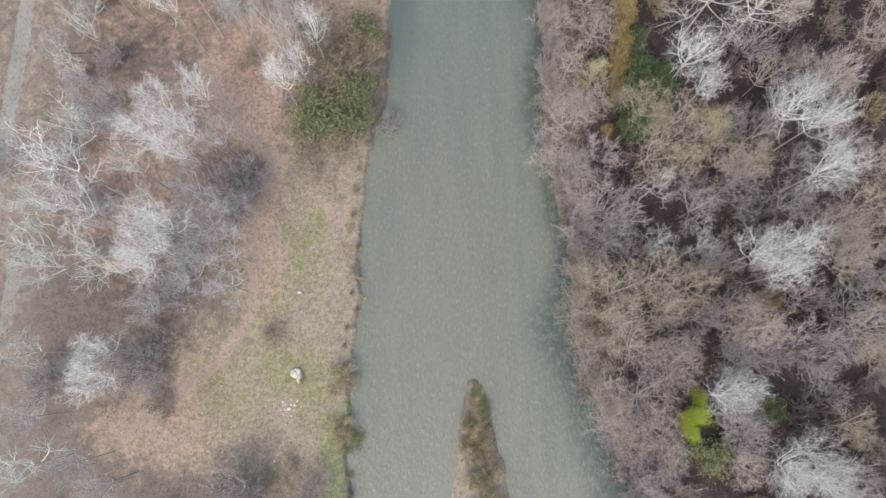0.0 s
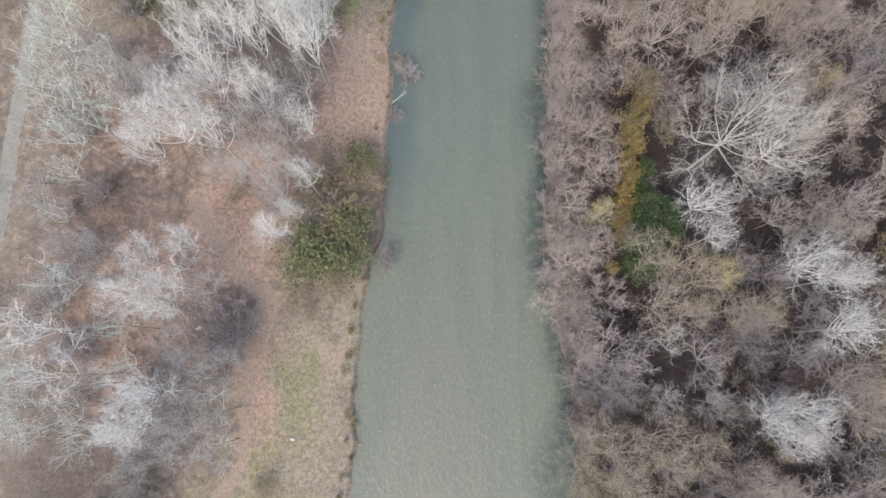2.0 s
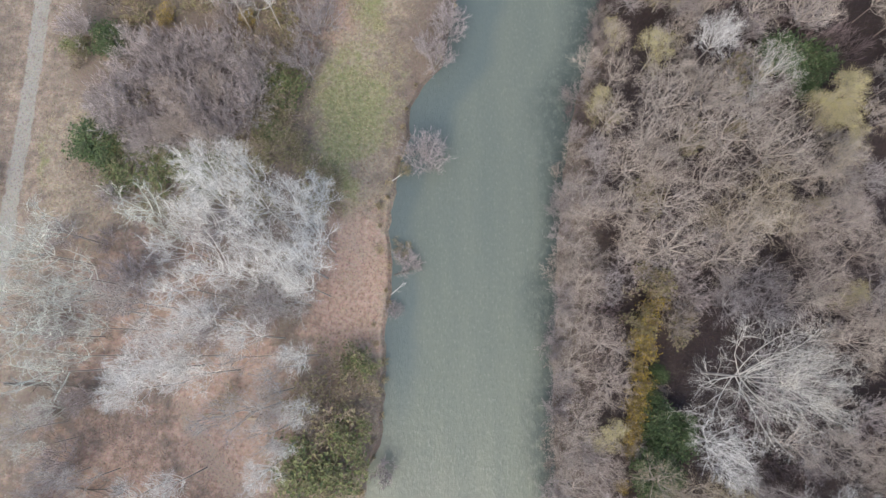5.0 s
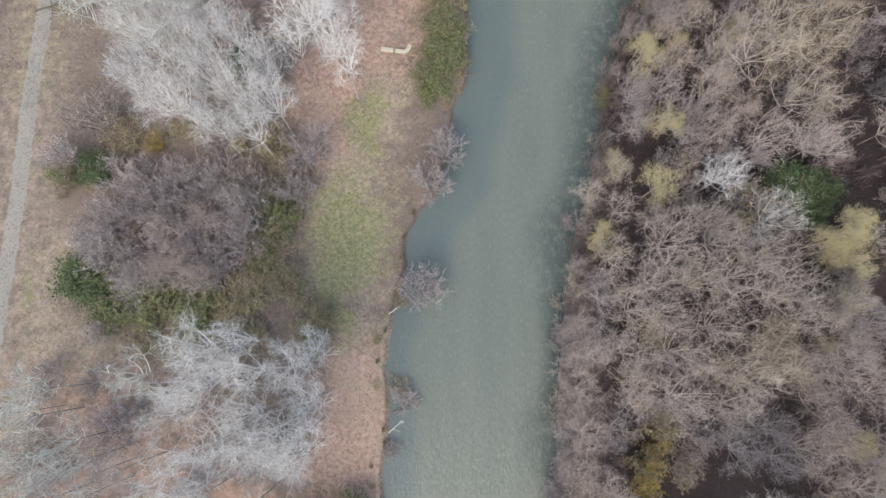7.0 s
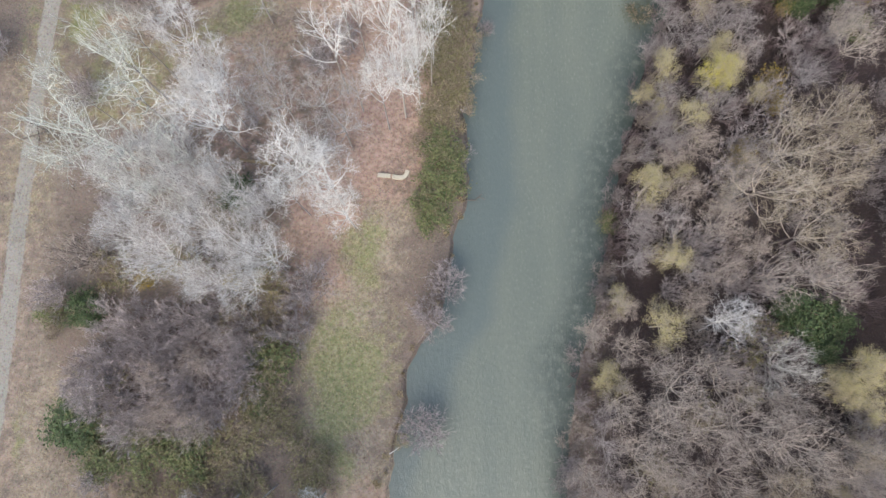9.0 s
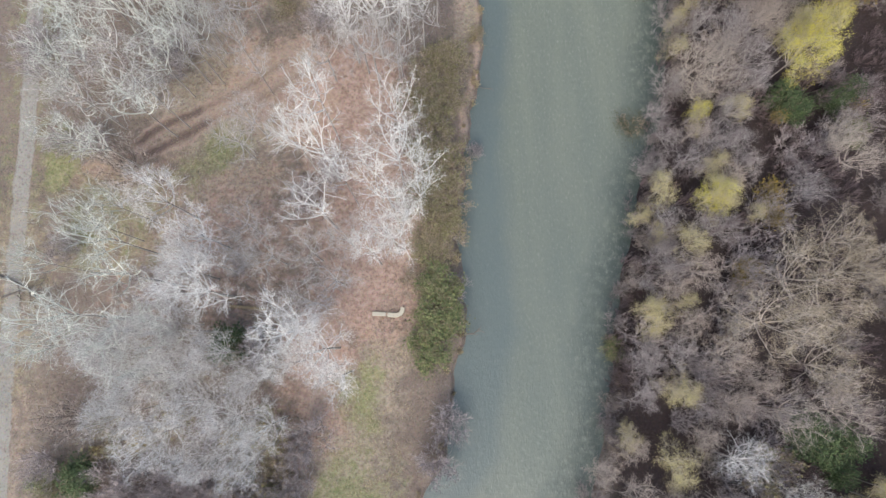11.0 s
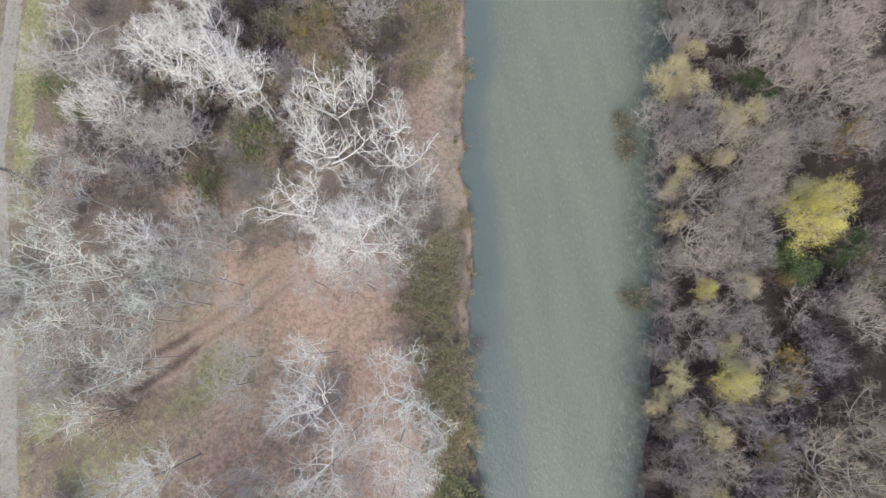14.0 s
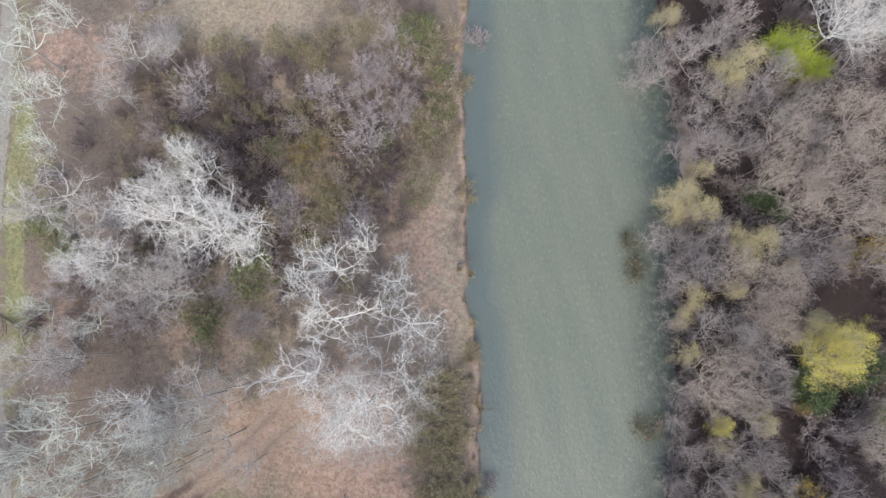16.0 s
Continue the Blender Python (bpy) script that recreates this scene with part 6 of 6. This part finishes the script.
while y < 210:
    plant(grower.choice("RRDRR"), left_edge(y) - grower.uniform(-0.1, 1.6), y, grower.uniform(0.3, 0.9), grower.uniform(0.3, 0.9))
    y += grower.uniform(0.8, 3.6)
# the far bank's stalks carry the forest floor's shade in their colour
undergrowth("brushwood_undergrowth", 70000, (14, 92, -45, 214), 0.7, 1.3, SHADED_CANE, "thin brown undergrowth, coloured darker for the shade on the forest floor", 3, on_right)
undergrowth("bramble_undergrowth", 36000, (-64, 14, -45, 214), 0.6, 0.9, PINK_BARK, "thin pinkish-brown stalks among the leaf litter", 4, in_left_wood)
undergrowth("dry_grass", 30000, (-60, 16, -45, 214), 0.3, 0.3, STRAW, "short dry straw-coloured grass stalks in the clearing", 5, in_meadow)

PALE_TIMBER = stone_material("pale_timber", (0.48, 0.40, 0.30), (0.38, 0.31, 0.23), (0.22, 0.17, 0.12))

# ---- stones, concrete blocks, timber and fallen wood ----
def part(name, bm, material, parent=None):
    me = bpy.data.meshes.new(name)
    bm.to_mesh(me)
    bm.free()
    me.materials.append(material)
    ob = new(name, me)
    ob.parent = parent
    return ob


def stone(name, x, y, sx, sy, sz, turn, seed, label):
    """A weathered stone, half sunk in the ground."""
    bm = bmesh.new()
    bmesh.ops.create_icosphere(bm, subdivisions=3, radius=1.0)
    for v in bm.verts:
        d = 1 + 0.35 * noise.noise(v.co * 1.3 + Vector((seed, 0, 0))) + 0.15 * noise.noise(v.co * 3.5 + Vector((0, seed, 0)))
        v.co = Vector((v.co.x * sx * d, v.co.y * sy * d, v.co.z * sz * d))
    ob = part(name, bm, PALE_STONE)
    ob.matrix_world = pose(x, y, height(x, y) + 0.25 * sz, 0, 0, turn)
    return tagged(ob, label, "stone", "pale stones in the clearing")


stone("boulder", -19.5, -1.2, 0.75, 0.55, 0.45, 30, 1.0, "large pale whitish boulder in the grassy clearing")
stone("boulder", -18.9, -1.9, 0.6, 0.4, 0.35, 80, 2.0, "grey boulder beside a larger pale one")
for i, (x, y, s) in enumerate(((-19.2, 9.5, 0.3), (-20.3, -5.7, 0.32), (-21.1, -4.8, 0.22), (-19.5, -5.3, 0.2), (-20.8, -5.9, 0.16), (-27.7, -8.0, 0.14), (-22.0, -12.3, 0.15), (-25.7, 0.8, 0.13), (-20.0, -4.6, 0.15))):
    stone("stone", x, y, s, s * 0.75, s * 0.6, 40 * i, 3.0 + i, "small pale stone lying on the grass")
pebble = random.Random(12)
for i in range(16):
    s = pebble.uniform(0.09, 0.2)
    stone("stone", -20.4 + pebble.gauss(0, 0.7), -5.4 + pebble.gauss(0, 0.9), s, s * 0.75, s * 0.6, 50 * i, 41.0 + i, "small pale stone in a heap of rubble on bare soil")
stone("stone", -31.9, 24.0, 0.4, 0.25, 0.25, 35, 31.0, "white stone lying in grey undergrowth")
plant("D", -18.6, -2.2, 0.8, 0.7)


def bar(name, points, width, tall, material, label, category, group=""):
    """A block of even width along a bent line, with bevelled edges, standing on the ground."""
    bm = bmesh.new()
    rows = []
    for i, (x, y) in enumerate(points):
        ax, ay = points[max(i - 1, 0)]
        bx, by = points[min(i + 1, len(points) - 1)]
        d = Vector((bx - ax, by - ay, 0)).normalized()
        side = Vector((-d.y, d.x, 0)) * width / 2
        z = height(x, y)
        c = Vector((x, y, 0))
        rows.append([bm.verts.new(c + side * k + Vector((0, 0, z + h))) for k, h in ((-1, -0.1), (-1, tall - 0.05), (-0.85, tall), (0.85, tall), (1, tall - 0.05), (1, -0.1))])
    for a, b in zip(rows, rows[1:]):
        for k in range(6):
            bm.faces.new((a[k], a[(k + 1) % 6], b[(k + 1) % 6], b[k]))
    bm.faces.new(rows[0][::-1])
    bm.faces.new(rows[-1])
    bmesh.ops.recalc_face_normals(bm, faces=bm.faces)
    return tagged(part(name, bm, material), label, category, group)


bar("concrete_bench", [(-7.4, 108.42), (-6.5, 108.32), (-5.65, 108.24)], 0.55, 0.45, CONCRETE, "straight pale concrete bench block on reddish ground", "bench", "concrete benches")
bar("concrete_bench", [(-5.4, 108.16), (-4.6, 108.0), (-4.1, 107.98), (-3.7, 108.12), (-3.42, 108.5), (-3.3, 108.95)], 0.6, 0.45, CONCRETE,
    "curved pale concrete bench block with a hooked end", "bench", "concrete benches")
bar("timber_beam", [(-26.3, 111.0), (-23.8, 110.6), (-21.4, 110.1)], 0.4, 0.3, TIMBER, "long weathered brown timber beam lying in the clearing", "beam")


def fallen(name, x, y, length, turn, thick, material, label, seed, boughs=7, lift=0.15):
    """A fallen branch with side boughs and twigs, lying on the ground or in the shallows."""
    rng = np.random.default_rng(seed)
    s = np.linspace(0, 1, 6)[None, :, None]
    main = np.array([length, 0, 0.05 * length]) * s + rng.normal(0, 0.03 * length, (1, 6, 3)) * s * np.array([1, 1, 0.3])
    sub, l2 = sprout(rng, main, boughs, 0.25, 1.0, 45, np.array([length * 0.5]), 0.05, 2, 0.06)
    twig, _ = sprout(rng, sub, 5, 0.2, 1.0, 40, l2 * 0.5, 0.05, 1, 0.05)
    for q in (sub, twig):
        q[..., 2] = np.abs(q[..., 2])
    pieces = [tubes(main, thick * np.linspace(1, 0.35, 6)[None], 6), tubes(sub, taper(len(sub), None, thick * 0.4, 2, 0.3), 4),
              spikes(twig[:, 0], twig[:, 1], np.full(len(twig), thick * 0.2))]
    root = new(name)
    root.matrix_world = pose(x, y, max(height(x, y), 0.0) + lift, 0, 0, turn)
    new("limb", to_mesh("limb", pieces[:1], material)).parent = root
    new("bough", to_mesh("bough", pieces[1:], material)).parent = root
    return tagged(root, label, "branch", "fallen branches")


DARK = "dark fallen branch with bare side twigs on leaf litter"
WET = "dead driftwood branch reaching into the shallows from the bank"
fallen("fallen_branch", -57.0, 117.6, 8, -26, 0.16, DEAD_WOOD, DARK, 1)
fallen("fallen_branch", -56.5, 114.5, 6, 15, 0.14, DEAD_WOOD, DARK, 2)
fallen("fallen_branch", -56.8, 44.0, 14, -2, 0.15, DEAD_WOOD, DARK, 3, 9)
fallen("fallen_branch", -53.3, 38.3, 6, 22, 0.12, DEAD_WOOD, DARK, 4)
fallen("fallen_branch", -47.6, 31.0, 8, -2, 0.14, DEAD_WOOD, DARK, 5)
fallen("fallen_branch", -52.0, 166.3, 8, -35, 0.18, DEAD_WOOD, DARK, 6)
fallen("fallen_log", -30.4, 40.1, 5.5, -5, 0.10, TAN_BARK, "thin pale fallen trunk lying across the clearing", 7, 3)
for x0, x1 in ((-25.0, -23.6), (-23.5, -21.9), (-21.8, -20.1)):
    bar("timber_beam", [(x0, 39.55 - 0.1 * (x0 + 25)), ((x0 + x1) / 2, 39.53 - 0.05 * (x0 + x1 + 50)), (x1, 39.55 - 0.1 * (x1 + 25))], 0.35, 0.25, PALE_TIMBER, "short weathered pale timber edging beam on the ground", "beam", "timber edging")
fallen("fallen_log", -21.9, 38.5, 6.2, -95, 0.10, TAN_BARK, "thin pale fallen pole on reddish leaf litter", 8, 2)
fallen("driftwood", 4.2, 104.6, 2.8, 8, 0.12, DEAD_WOOD, WET, 9, 4)
fallen("driftwood", 10.6, 158.6, 3.2, 5, 0.10, DEAD_WOOD, WET, 10, 4)
fallen("driftwood", -6.3, 71.2, 1.6, 32, 0.07, WHITE_BARK, WET, 11, 3)
fallen("driftwood", -6.0, 58.2, 3.6, 18, 0.10, DEAD_WOOD, WET, 12, 5)
fallen("driftwood", -6.4, 55.6, 2.4, 40, 0.06, WHITE_BARK, WET, 13, 4)
fallen("driftwood", 12.2, 168.5, 2.6, 20, 0.09, DEAD_WOOD, WET, 14, 4)
fallen("driftwood", 9.2, 139.2, 2.2, -15, 0.08, DEAD_WOOD, WET, 15, 4)
